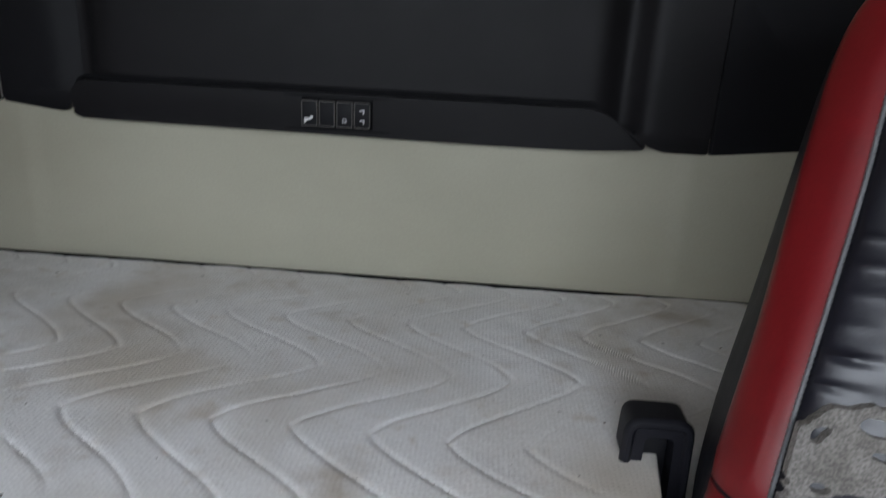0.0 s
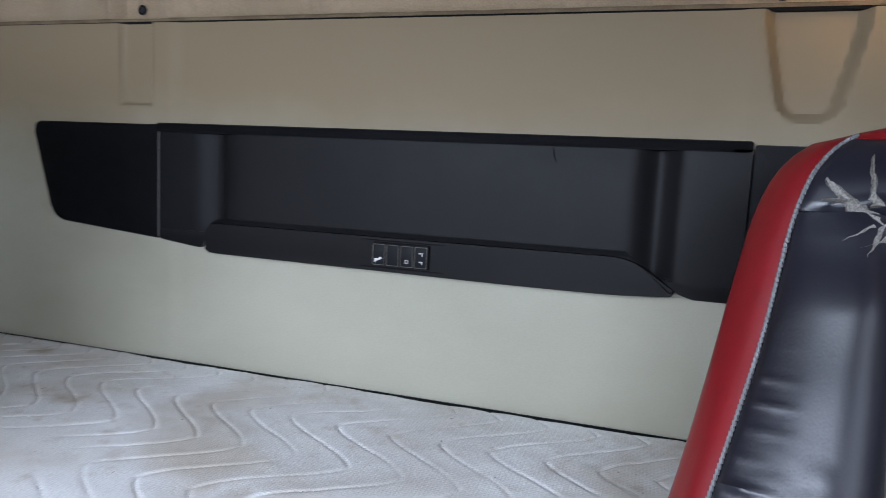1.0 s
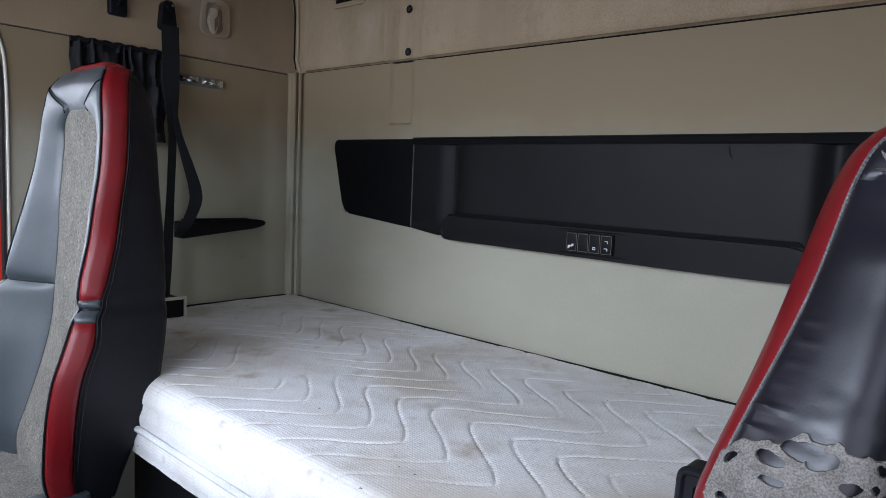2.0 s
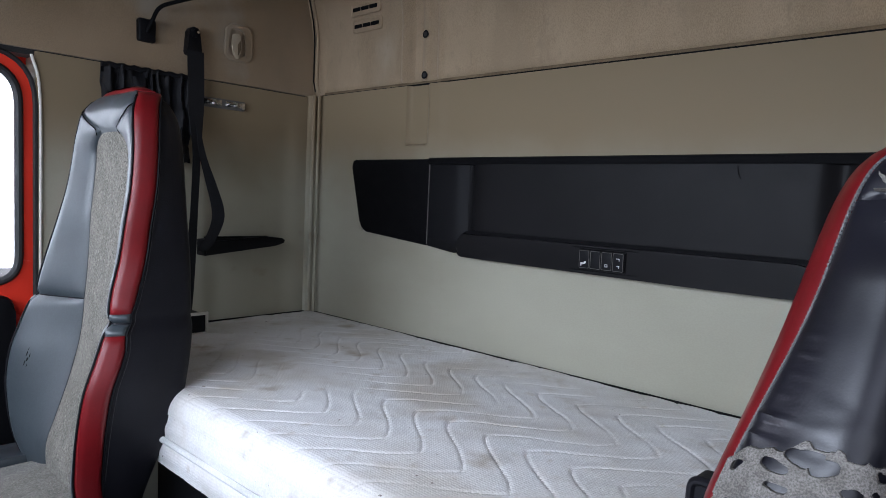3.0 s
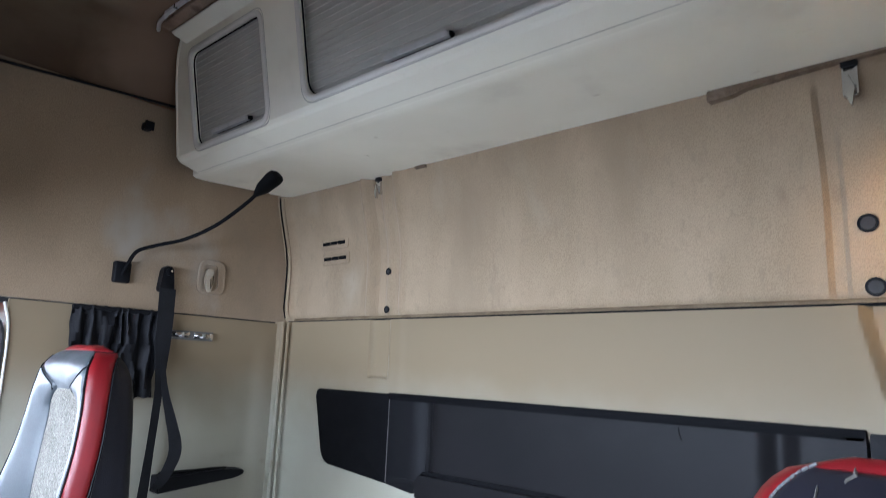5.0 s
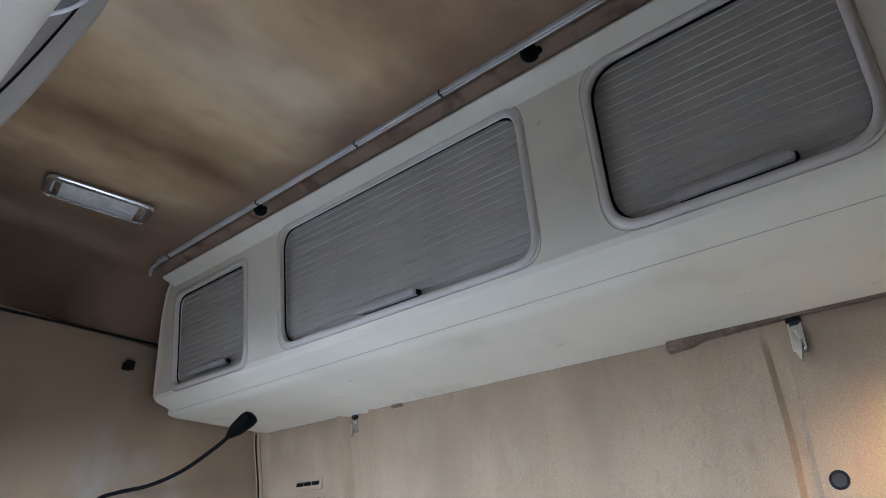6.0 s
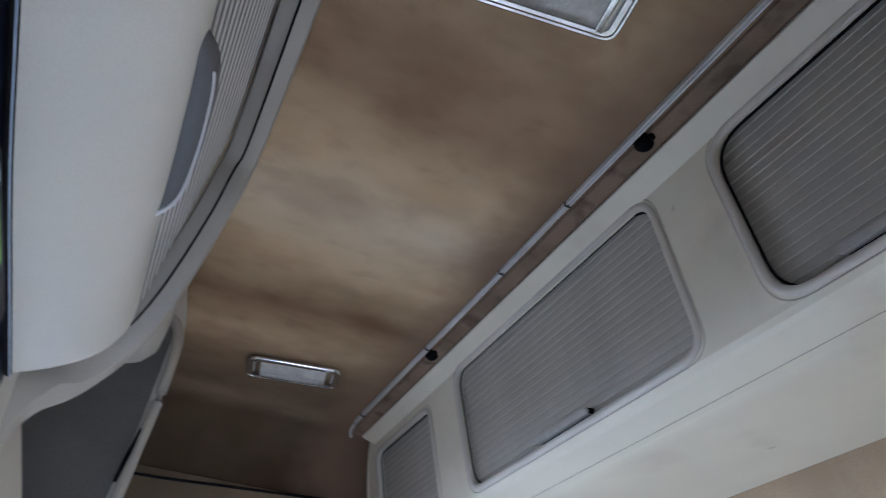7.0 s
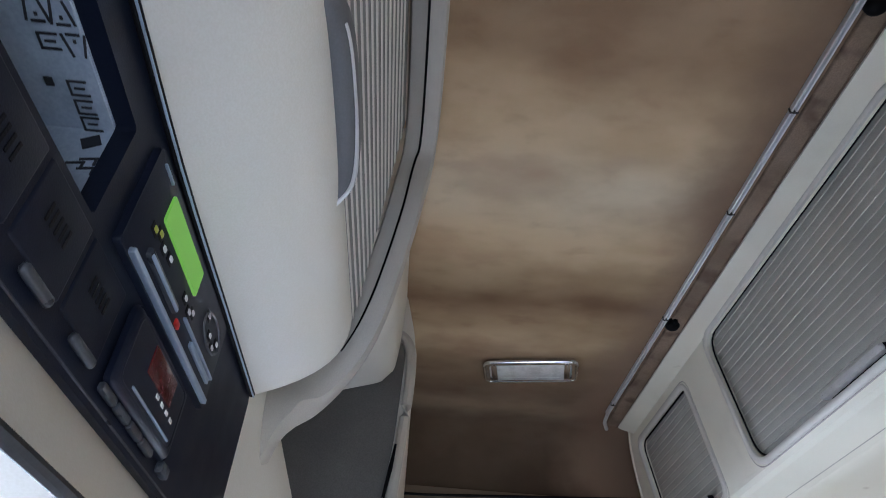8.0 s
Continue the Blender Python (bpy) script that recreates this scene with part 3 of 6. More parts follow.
def quilt(x, y):
    """Height of the quilted top: stitched lines that run in steps across the ticking."""
    p = (y + 0.745 + 2.8) / 0.28
    f = p - math.floor(p)
    tri = f * 2 if f < 0.5 else 2 - f * 2
    tri = 0.4 * tri + 0.6 * (0.5 - 0.5 * math.cos(math.pi * tri))
    wob = 0.016 * noise.noise((x * 3, y * 3, 2)) + 0.006 * noise.noise((x * 9, y * 9, 6))
    q = (x - 0.155 * tri + wob + 0.292 + 4.15) / 0.083
    g = 1 - abs(q - math.floor(q + 0.5)) * 2
    seen = step(noise.noise((x * 5, y * 5, 11)) + 0.5 * noise.noise((x * 11, y * 11, 3)), -0.50, 0.05)
    groove = max(0.0, (g - 0.91) / 0.09)
    shoulder = max(0.0, (g - 0.70) / 0.30) ** 2
    return 0.0035 - (0.0018 * groove + 0.0009 * shoulder) * (0.10 + 0.90 * seen) + 0.004 * noise.noise((x * 4, y * 4, 7)) + 0.006 * noise.noise((x * 1.5, y * 1.5, 4)) + 0.0012 * noise.noise((x * 22, y * 22, 4))


def bunk():
    bed = thing("bunk_mattress", (0.05, -0.38, 0.43), "white quilted mattress with brown stains on the bunk", "mattress")
    xs, ts = span(XL + 0.01, XR - 0.01, 0.0028), [i / 260 for i in range(261)]

    def top(x, t):
        yf = mattress_front(x)
        if t < 0.12:          # rolled front edge
            a = math.pi / 2 * t / 0.12
            r = 0.038
            return Vector((x, yf + r * (1 - math.cos(a)), 0.535 + (r + 0.003) * math.sin(a) + 0.8 * quilt(x, yf + r * (1 - math.cos(a)))))
        s = (t - 0.12) / 0.88
        y = (yf + 0.038) * (1 - s) + (-0.005) * s
        edge = 0.008 * step(y, -0.015, -0.006) - 0.003 + 0.014 * (1 - step(x, XL + 0.01, XL + 0.02))
        return Vector((x, y, 0.573 - edge + quilt(x, y) * min(1, 0.8 + s * 3)))

    part("top_panel", sheet(xs, ts, top, (0, 0, -0.002)), MATTRESS, bed)
    bm = bmesh.new()
    rows = []
    for x in xs:
        yf = mattress_front(x)
        row = []
        for j in range(17):
            t = j / 16
            z = 0.536 - 0.106 * t
            bulge = 0.005 * math.sin(math.pi * t * 2) ** 2
            dia = 0.0022 * max(0.0, 1 - abs(((x + 0.55 * z) / 0.083) % 1.0 - 0.5) * 5) - 0.0030 * max(0.0, 1 - abs(((x + 0.55 * z) / 0.083) % 1.0 - 0.5) * 18)
            row.append(bm.verts.new((x, yf + 0.002 + dia - bulge + 0.004 * noise.noise((x * 6, z * 9, 1)), z)))
        row.append(bm.verts.new((x, -0.01, 0.43)))
        rows.append(row)
    for A, B in zip(rows, rows[1:]):
        for j in range(17):
            bm.faces.new((A[j], A[j + 1], B[j + 1], B[j]))
    part("side_panel", bm, MATTRESS, bed)
    part("piping", tube([(x, mattress_front(x) - 0.004, 0.486) for x in xs[::8]], 0.006, 8), PIPING, bed, "white piping along the mattress edge")
    base = thing("bunk_locker", (0.05, -0.33, 0.0), "dark storage box under the bunk mattress", "storage box")
    part("box", box(XL + 0.01, XR - 0.01, -0.40, -0.005, 0.0, 0.43, 0.01), BLACK, base)
    part("lid", box(-0.60, 0.44, -0.70, -0.40, 0.02, 0.43, 0.012), BLACK, base)


bunk()
# near-black strips stand in for the shadow behind the mattress edges
structure("trim_bunk_shade", box(XL + 0.012, XR - 0.012, -0.0050, -0.002, 0.545, 0.578), DEEP, "dark strip for the shadow between mattress and back wall", "trim")
structure("trim_bunk_shade_side", box(XL + 0.002, XL + 0.0075, -0.66, -0.008, 0.545, 0.578), DEEP, "dark strip for the shadow between mattress and side wall", "trim")


# ---------------------------------------------------------------- storage panel on the back wall
def storage_panel():
    unit = thing("storage_panel", (0.05, 0.0, 0.83), "charcoal plastic storage panel set in the back wall", "storage panel")
    left = rounded([(-0.773, 0.861), (-0.488, 0.838), (-0.488, 1.076), (-0.829, 1.076)], [0.03, 0.004, 0.004, 0.025])
    part("left_pocket", prism(left, XZ, 0.02, -0.004, 0.004), DEEP, unit, "dark smooth end pocket")
    part("backing", prism([(-0.82, 1.07), (-0.765, 0.868), (-0.39, 0.838), (-0.362, 0.86), (-0.345, 0.835), (0.54, 0.826), (0.87, 0.85), (0.92, 1.07)], XZ, 0.032, 0.022), DEEP, unit)

    def flap(x, z):
        d = -0.010 + 0.015 * math.exp(-((x + 0.345) / 0.030) ** 2) + 0.020 * math.exp(-((x - 0.512) / 0.024) ** 2)
        d += 0.006 * (1 - step(x, -0.34, -0.32)) - 0.004 * step(x, 0.53, 0.55)
        return Vector((x, d, max(z, 0.845) if x < -0.352 or x > 0.545 else z))

    part("flap", sheet(span(-0.352, 0.648, 0.0055), span(0.832, 1.066, 0.02), flap, (0, 0.03, 0)), CHARCOAL, unit, "smooth charcoal flap with two upright valleys")
    # same plastic as the flap; its shade is put into darker material
    part("left_section", sheet(span(-0.4855, -0.3525, 0.0055), span(0.842, 1.066, 0.02), flap, (0, 0.03, 0)), BLACK, unit, "section beside the flap, shaded by a darker plastic")
    part("left_foot", prism(rounded([(-0.4855, 0.838), (-0.41, 0.829), (-0.381, 0.8265), (-0.3665, 0.846), (-0.3640, 0.86), (-0.4855, 0.86)], 0.005), XZ, 0.02, -0.0045, 0.002), BLACK, unit)
    part("seam", box(-0.4878, -0.4862, -0.0060, 0.01, 0.842, 1.062), GREYTRIM, unit, "thin grey seam beside the end pocket")
    part("scratch", tube([(0.336, -0.0106, 1.057), (0.338, -0.0106, 1.043), (0.343, -0.0106, 1.033)], 0.0009, 5), DEEP, unit, "short scratch in the flap")
    part("right_foot", prism(rounded([(0.53, 0.848), (0.556, 0.826), (0.58, 0.819), (0.648, 0.819), (0.648, 0.848)], 0.004), XZ, 0.02, -0.012, 0.002), CHARCOAL, unit)
    tray = part("tray", prism(rounded([(-0.360, 0.836), (-0.345, 0.821), (0.3, 0.816), (0.46, 0.817), (0.545, 0.823), (0.552, 0.831), (0.475, 0.881), (-0.338, 0.881), (-0.354, 0.866)], [0.010, 0.012, 0.1, 0.05, 0.008, 0.006, 0.03, 0.03, 0.02]), XZ, 0.01, -0.028, 0.008, 3), CHARCOAL, unit, "shallow charcoal tray rail")
    # dark bars draw the shadow lines round and above the tray
    part("tray_gap_shade", tube(curve_points([(-0.3615, -0.0065, 0.832), (-0.3625, -0.0065, 0.846), (-0.3570, -0.0075, 0.868), (-0.343, -0.011, 0.8825), (-0.315, -0.0125, 0.8865), (-0.24, -0.013, 0.8868)], 6), 0.0030, 8), DEEP, unit, "dark line drawn for the shadow round the tray rail's end")
    part("lip_line", prism(rounded([(-0.335, 0.8815), (0.478, 0.8815), (0.468, 0.8905), (-0.325, 0.8905)], 0.002), XZ, 0.01, -0.0155), DEEP, unit)
    part("right_pocket", prism(rounded([(0.652, 0.818), (0.875, 0.842), (0.932, 1.074), (0.652, 1.074)], [0.004, 0.03, 0.025, 0.004]), XZ, 0.02, -0.006, 0.004), BLACK, unit, "dark smooth end pocket")
    part("top_lip", prism(rounded(rect(-0.485, 1.0605, 0.648, 1.079), 0.004), XZ, 0.045, -0.014, 0.003), DEEP, unit, "black lip over the flap")
    panel = part("switch_panel", box(0.017, 0.129, -0.0305, -0.02, 0.828, 0.8735, 0.003), DEEP, unit, "switch bezel")
    for z in (0.8760, 0.8255):
        part("recess", tube([(-0.012, -0.0276, z), (0.0, -0.0282, z), (0.145, -0.0282, z), (0.158, -0.0276, z)], [0.0003, 0.0012, 0.0012, 0.0003], 6), DEEP, panel, "shallow groove beside the switches")
    for i, x in enumerate((0.0318, 0.0592, 0.0866, 0.1140)):
        sw = part("switch", box(x - 0.0125, x + 0.0125, -0.0365, -0.03, 0.831, 0.8705, 0.0025, 3), BLACK, panel)
        part("rim", ring_bead(rounded(rect(x - 0.0118, 0.8318, x + 0.0118, 0.8697), 0.002, 3), XZ, -0.0365, 0.0012, -0.0006), GREYTRIM, sw)
        marks = {0: [(-0.009, -0.0125, -0.003, -0.0075), (-0.005, -0.0105, 0.003, -0.0075), (0.001, -0.0085, 0.006, -0.0045), (-0.009, -0.0155, -0.0065, -0.0115)], 1: [], 2: [(-0.0035, -0.0125, 0.0035, -0.0112), (-0.0035, -0.0078, 0.0035, -0.0065), (-0.0035, -0.0125, -0.0024, -0.0065), (0.0024, -0.0125, 0.0035, -0.0065)],
                 3: [(-0.004, -0.0085, 0.004, -0.0068), (0.0022, -0.0125, 0.004, -0.0085), (-0.004, 0.0068, 0.004, 0.0085), (0.0022, 0.0028, 0.004, 0.0068)]}[i]
        for a, b, c, d in marks:
            hang(part("symbol", box(x + a * 0.9, x + c * 0.9, -0.0372, -0.0362, 0.851 + b, 0.851 + d), WHITEINK, None, "white switch symbol"), panel)


storage_panel()


PULL = material("grey_pull_plastic", (0.50, 0.49, 0.475), None, 20, 0.4, 0.05, 500, fine=0.05)


# ---------------------------------------------------------------- overhead cabinet on the back wall
FACE0, FACE1 = Vector((0, -0.466, 1.751)), Vector((0, -0.522, 2.041))
FDIR = (FACE1 - FACE0).normalized()
FNRM = Vector((0, -FDIR.z, FDIR.y))        # out of the face, towards the front of the cab


def FACE(u, v, w):
    """A point of the slanted cabinet face: u across, v up the face from the doors' foot, w out of it."""
    return Vector((u, 0, 0)) + FACE0 + FDIR * v + FNRM * w


def shutter(name, parent, outline, place, u0, u1, v0, v1, pitch, depth, label):
    """A roller shutter of level slats inside an outline's box; each slat is a piece of its own on one shared mesh."""
    sh = part(name, prism(rect(u0 + 0.002, v0 + 0.002, u1 - 0.002, v1 - 0.002), place, -depth - 0.015, -depth - 0.0085), DEEP, parent, label)
    n = int((v1 - v0) / pitch)
    origin = place(0, 0, 0)
    mesh = None
    for i in range(n):
        c = v0 + (i + 0.5) * (v1 - v0) / n
        h = (v1 - v0) / n
        if mesh is None:
            prof = [(-0.495, -1.2), (-0.49, 0.8), (-0.44, 0.98), (0.0, 1.10), (0.33, 0.95), (0.36, 2.1), (0.44, 2.1), (0.485, -1.2)]
            bm = bmesh.new()
            a = [bm.verts.new(place(u0 + 0.003, k * h, -depth - 0.006 + g * 0.0020) - origin) for k, g in prof]
            b = [bm.verts.new(place(u1 - 0.003, k * h, -depth - 0.006 + g * 0.0020) - origin) for k, g in prof]
            for j in range(len(prof) - 1):
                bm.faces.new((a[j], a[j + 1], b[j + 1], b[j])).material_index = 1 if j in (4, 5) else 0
            bm.faces.new(a)
            bm.faces.new(b[::-1])
            mesh = finish(bm, "slat", SLAT)
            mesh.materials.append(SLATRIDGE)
        ob = new("slat", mesh)
        ob.location = place(0, c, 0)
        hang(ob, sh)
    return sh


def pull(parent, place, u0, u1, v, w):
    """A slim bar handle."""
    h = part("handle", prism(rounded(rect(u0, v - 0.0055, u1, v + 0.0055), 0.004), place, w + 0.004, w + 0.018, 0.005, 4), PULL, parent, "slim grey pull bar")
    # near-black pieces draw the shadow at the bar's end and underside
    part("handle_end_shade", prism(rounded(rect(u1 - 0.006, v - 0.005, u1 + 0.003, v + 0.005), 0.003), place, w, w + 0.013, 0.002), DEEP, h)
    part("handle_foot_shade", prism(rounded(rect(u0 + 0.004, v - 0.005, u1 - 0.004, v + 0.001), 0.002), place, w - 0.002, w + 0.006), DEEP, h)


def overhead_cabinet():
    cab = thing("overhead_cabinet", (XC, -0.2, 1.70), "cream plastic overhead cabinet with three grey roller shutters", "cabinet")
    x0, x1 = -0.966, XR - 0.026
    part("bottom", prism(rounded([(0.045, 1.712), (-0.36, 1.694), (-0.385, 1.698), (-0.385, 1.722), (0.045, 1.738)], [0, 0.03, 0.01, 0.01, 0]), YZ, XL + 0.012, x1), CABCREAM, cab)
    lip = [(-0.383, 1.696), (-0.398, 1.6985), (-0.447, 1.714), (-0.456, 1.720), (-0.4618, 1.729), (-0.4632, 1.7385), (-0.443, 1.7385), (-0.385, 1.722)]
    part("lip", prism(lip, YZ, x0, x1), CABCREAM, cab, angle=16)
    # thin grey bar draws the shading line of the lower crease
    part("crease", tube([(x0 + 0.01, -0.3985, 1.6975), (x1 - 0.01, -0.3985, 1.6975)], 0.0005, 6), FRAMEGREY, cab, "fine grey line for the shaded crease under the cabinet")
    doors = [(-0.850, -0.489, -0.016, 0.252, 0.036), (-0.331, 0.400, -0.008, 0.285, 0.052), (0.545, 0.921, -0.008, 0.280, 0.064)]
    holes = [rounded(rect(a, c, b, d), r, 8) for a, b, c, d, r in doors]
    part("face", plate(rounded([(x0, -0.0135), (x1, -0.0135), (x1, 0.336), (x0 + 0.044, 0.336)], [0, 0, 0.09, 0.11], 8), [h[::-1] for h in holes], FACE, -0.022, 0.0), CABCREAM, cab)
    side = [FACE(0, v, 0) for v in (-0.0135, 0.10, 0.20, 0.27, 0.31)]
    rim = [(x0 + 0.004, -0.385, 1.702), (x0 + 0.003, -0.445, 1.716), (x0 + 0.003, -0.4605, 1.732)] + [(x0 + 0.004 + 0.13 * max(v, 0) + 0.9 * max(v - 0.24, 0) ** 1.2, p.y + 0.001, p.z) for v, p in zip((-0.0135, 0.10, 0.20, 0.27, 0.31), side)]
    part("end_rim", tube(curve_points(rim, 6), 0.0045, 8), CABCREAM, cab, "raised edge at the cabinet's end")
    part("end_panel", prism([(0.045, 1.712), (-0.385, 1.700), (-0.452, 1.728), (-0.500, 2.02), (0.045, 2.05)], YZ, x0 + 0.040, x0 + 0.052), CABCREAM, cab)
    part("top", prism([(-0.525, 2.07), (-0.51, 2.035), (-0.3, 2.035), (-0.3, 2.07)], YZ, x0 + 0.06, x1), CABCREAM, cab)
    part("top_roll", prism([(-0.512, 2.028), (-0.5225, 2.0335), (-0.538, 2.0385), (-0.554, 2.0425), (-0.564, 2.0475), (-0.565, 2.066), (-0.505, 2.066)], YZ, x0 + 0.10, x1 - 0.085), CABCREAM, cab, "rounded upper edge of the cabinet")
    part("inner_back", prism([(-0.44, 1.74), (-0.42, 1.74), (-0.47, 2.06), (-0.49, 2.06)], YZ, x0 + 0.045, x1 - 0.02), BLACK, cab)
    for (a, b, c, d, r), hole in zip(doors, holes):
        part("door_frame", ring_bead([(u + 0.004 * (1 if u > (a + b) / 2 else -1), v + 0.004 * (1 if v > (c + d) / 2 else -1)) for u, v in hole], FACE, -0.001, 0.016, 0.007), BEAD, cab, "pale raised frame round a shutter")
        # thin grey bead draws the shade of the recess round the frame
        part("frame_groove", ring_bead([(u + 0.0135 * (1 if u > (a + b) / 2 else -1), v + 0.0135 * (1 if v > (c + d) / 2 else -1)) for u, v in hole], FACE, -0.0012, 0.0035, 0.0018), FRAMEGREY, cab, "fine grey line for the shaded groove round a shutter frame")
        # dark bead stands in for the shadow gap inside each opening
        part("shadow_gap", ring_bead([(u - 0.0025 * (1 if u > (a + b) / 2 else -1), v - 0.0025 * (1 if v > (c + d) / 2 else -1)) for u, v in hole], FACE, -0.011, 0.005, 0.003), DEEP, cab, "dark strip in the gap round the shutter")
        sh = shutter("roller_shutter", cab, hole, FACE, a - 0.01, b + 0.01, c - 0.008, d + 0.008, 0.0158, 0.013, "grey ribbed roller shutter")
        lo, hi = {-0.850: (-0.752, -0.571), -0.331: (-0.058, 0.118), 0.545: (0.648, 0.818)}[a]
        pull(sh, FACE, lo, hi, 0.006, -0.010)
    for x, big in ((-0.45, 0.004), (0.62, 0.006)):
        part("dent", prism(rounded(rect(x, -0.20, x + 0.03, -0.188), 0.004), XY, 1.699, 1.7), CABCREAM, cab)
    return cab


overhead_cabinet()


# curtain rail under the roof, just in front of the cabinet
def curtain_rail():
    rail = thing("curtain_rail", (XC, -0.58, 2.05), "bright aluminium curtain rail along the roof", "curtain rail")
    track = [(-0.0052, 0.014), (-0.0052, 0.005), (-0.004, 0.0038), (-0.0022, 0.0045), (-0.0014, 0.010), (0.0014, 0.010), (0.0022, 0.0045), (0.004, 0.0038), (0.0052, 0.005), (0.0052, 0.014)]
    part("track", prism([(-0.6125 + u, 2.050 + v) for u, v in track], YZ, -0.80, 1.04), RAIL, rail)
    part("track_end", tube(curve_points([(-0.80, -0.6125, 2.0545), (-0.85, -0.607, 2.0545), (-0.895, -0.590, 2.054)]), 0.0055, 8), RAIL, rail, "bent end of the rail")
    for x in (-0.74, -0.30, 0.06, 0.30, 0.84):
        part("bracket", box(x - 0.0016, x + 0.0016, -0.6195, -0.6055, 2.0525, 2.066, 0.0008), RUBBER, rail)
    for x in (-0.318, 0.488):
        stop = part("stop", tube([(x, -0.592, z) for z in (2.066, 2.058, 2.050, 2.044, 2.041)], [0.015, 0.017, 0.016, 0.011, 0.004], 14), DEEP, rail, "black end stop")
        part("stop_arm", box(x, x + 0.024, -0.597, -0.586, 2.046, 2.058, 0.004), DEEP, stop)


curtain_rail()
# brown bar draws the dark shadow line above the cabinet
structure("trim_cabinet_shadow", tube([(-0.87, -0.5675, 2.0495), (1.08, -0.5675, 2.0495)], 0.0016, 6), WEAR, "dark brown line for the shadow above the cabinet", "trim")
structure("trim_rail_fillet", prism(rounded([(-0.598, 2.064), (-0.596, 2.057), (-0.54, 2.046), (-0.515, 2.064)], 0.006), YZ, -0.87, 1.08), DIRTYCREAM, "brown roof lining strip between rail and cabinet", "trim")


# ---------------------------------------------------------------- roof lamps
def roof_lamp(x, y, turn, long, wide, label):
    lamp = thing("roof_lamp", (x, y, 2.06), label, "ceiling lamp", "roof lamps")
    m = Matrix.Translation((x, y, 2.062)) @ Matrix.Rotation(turn, 4, "Z")
    L, W = long, wide

    def at(u, v, w):
        return m @ Vector((v, u, -w))

    part("housing", plate(rounded(rect(-L, -W, L, W), 0.02), [rounded(rect(-L + 0.012, -W + 0.009, L - 0.012, W - 0.009), 0.012)[::-1]], at, -0.004, 0.014), CHROME, lamp, "bright chromed surround")
    part("lens", prism(rounded(rect(-L + 0.012, -W + 0.009, L - 0.012, W - 0.009), 0.012), at, -0.002, 0.008, 0.003), LENS, lamp, "milky ribbed lens")
    for k in (-1, 1):
        part("clip", prism(rounded(rect(k * (L - 0.024) - 0.007, -W + 0.006, k * (L - 0.024) + 0.007, W - 0.006), 0.005), at, 0.006, 0.015, 0.002), CHROME, lamp)
    part("rim", ring_bead(rounded(rect(-L, -W, L, W), 0.02), at, 0.008, 0.012, 0.008), CHROME, lamp)


roof_lamp(-0.583, -0.872, radians(-11), 0.117, 0.048, "slim chrome-rimmed roof lamp on the stained lining")
roof_lamp(0.664, -0.892, radians(-9), 0.120, 0.062, "wide chrome-rimmed roof lamp with a milky lens")


# ---------------------------------------------------------------- fittings on the back wall
def wall_stud(x, z, r, y):
    s = thing("wall_stud", (x, y, z), "dark round socket in the tan wall", "socket", "wall sockets")
    c = [(x + r * math.cos(2 * math.pi * i / 20), z + r * math.sin(2 * math.pi * i / 20)) for i in range(20)]
    part("cup", prism(c, XZ, y + 0.01, y - 0.004, 0.0015), RUBBER, s)
    part("rim", ring_bead(c, XZ, y - 0.004, 0.005, 0.002), BLACK, s)


for x, z, r in ((-0.556, 1.428, 0.0085), (-0.556, 1.315, 0.0085), (0.667, 1.426, 0.014), (0.672, 1.315, 0.014)):
    wall_stud(x, z, r, upper_back(x, z))


def wall_vent(z):
    v = thing("wall_vent", (-0.80, 0.018, z), "small tan wall vent with dark slots", "vent", "wall vents")
    y = upper_back(-0.80, z)
    o = rounded(rect(-0.866, z - 0.018, -0.732, z + 0.018), 0.008)
    part("plate", prism(o, XZ, y + 0.01, y - 0.003, 0.002), TAN, v)
    part("rim", ring_bead(o, XZ, y - 0.001, 0.006, -0.0035), TAN, v)
    for i in range(3):
        a = -0.858 + i * 0.0385
        part("slot", prism(rounded(rect(a, z - 0.0062, a + 0.0355, z + 0.0052), 0.002), XZ, y, y - 0.0042), DEEP, v, "dark slot")


for z in (1.5345, 1.4865):
    wall_vent(z)


def strap_hook(x, y, z, s):
    h = thing("strap_hook", (x, y, z), "small steel strap hook under the cabinet", "hook", "strap hooks")
    part("plate", prism(rounded(rect(x - 0.011 * s, z - 0.055 * s, x + 0.011 * s, z), 0.004), XZ, y, y - 0.012, 0.003), CHROME, h)
    part("tongue", prism(rounded([(x - 0.008 * s, z - 0.05 * s), (x + 0.002, z - 0.075 * s), (x + 0.007 * s, z - 0.045 * s), (x, z - 0.02 * s)], 0.003), XZ, y - 0.012, y - 0.022, 0.002), CHROME, h)
    part("pivot", box(x - 0.012 * s, x + 0.012 * s, y - 0.018, y, z - 0.006, z + 0.006, 0.002), BLACK, h)


strap_hook(-0.566, upper_back(-0.566, 1.67), 1.700, 0.8)
strap_hook(0.666, upper_back(0.666, 1.67), 1.700, 1.1)


def cover_strip():
    c = thing("cover_strip", (0.55, -0.02, 1.70), "torn brown cover strip under the cabinet", "trim strip")
    part("strip", prism(rounded([(0.424, 1.685), (0.47, 1.688), (0.50, 1.696), (0.66, 1.703), (1.05, 1.706), (1.05, 1.712), (0.424, 1.710)], 0.004), XZ, 0.0, -0.048, 0.003), WEAR, c)
    part("end_bit", box(-0.40, -0.36, -0.04, 0.0, 1.700, 1.708, 0.002), WEAR, c)


cover_strip()


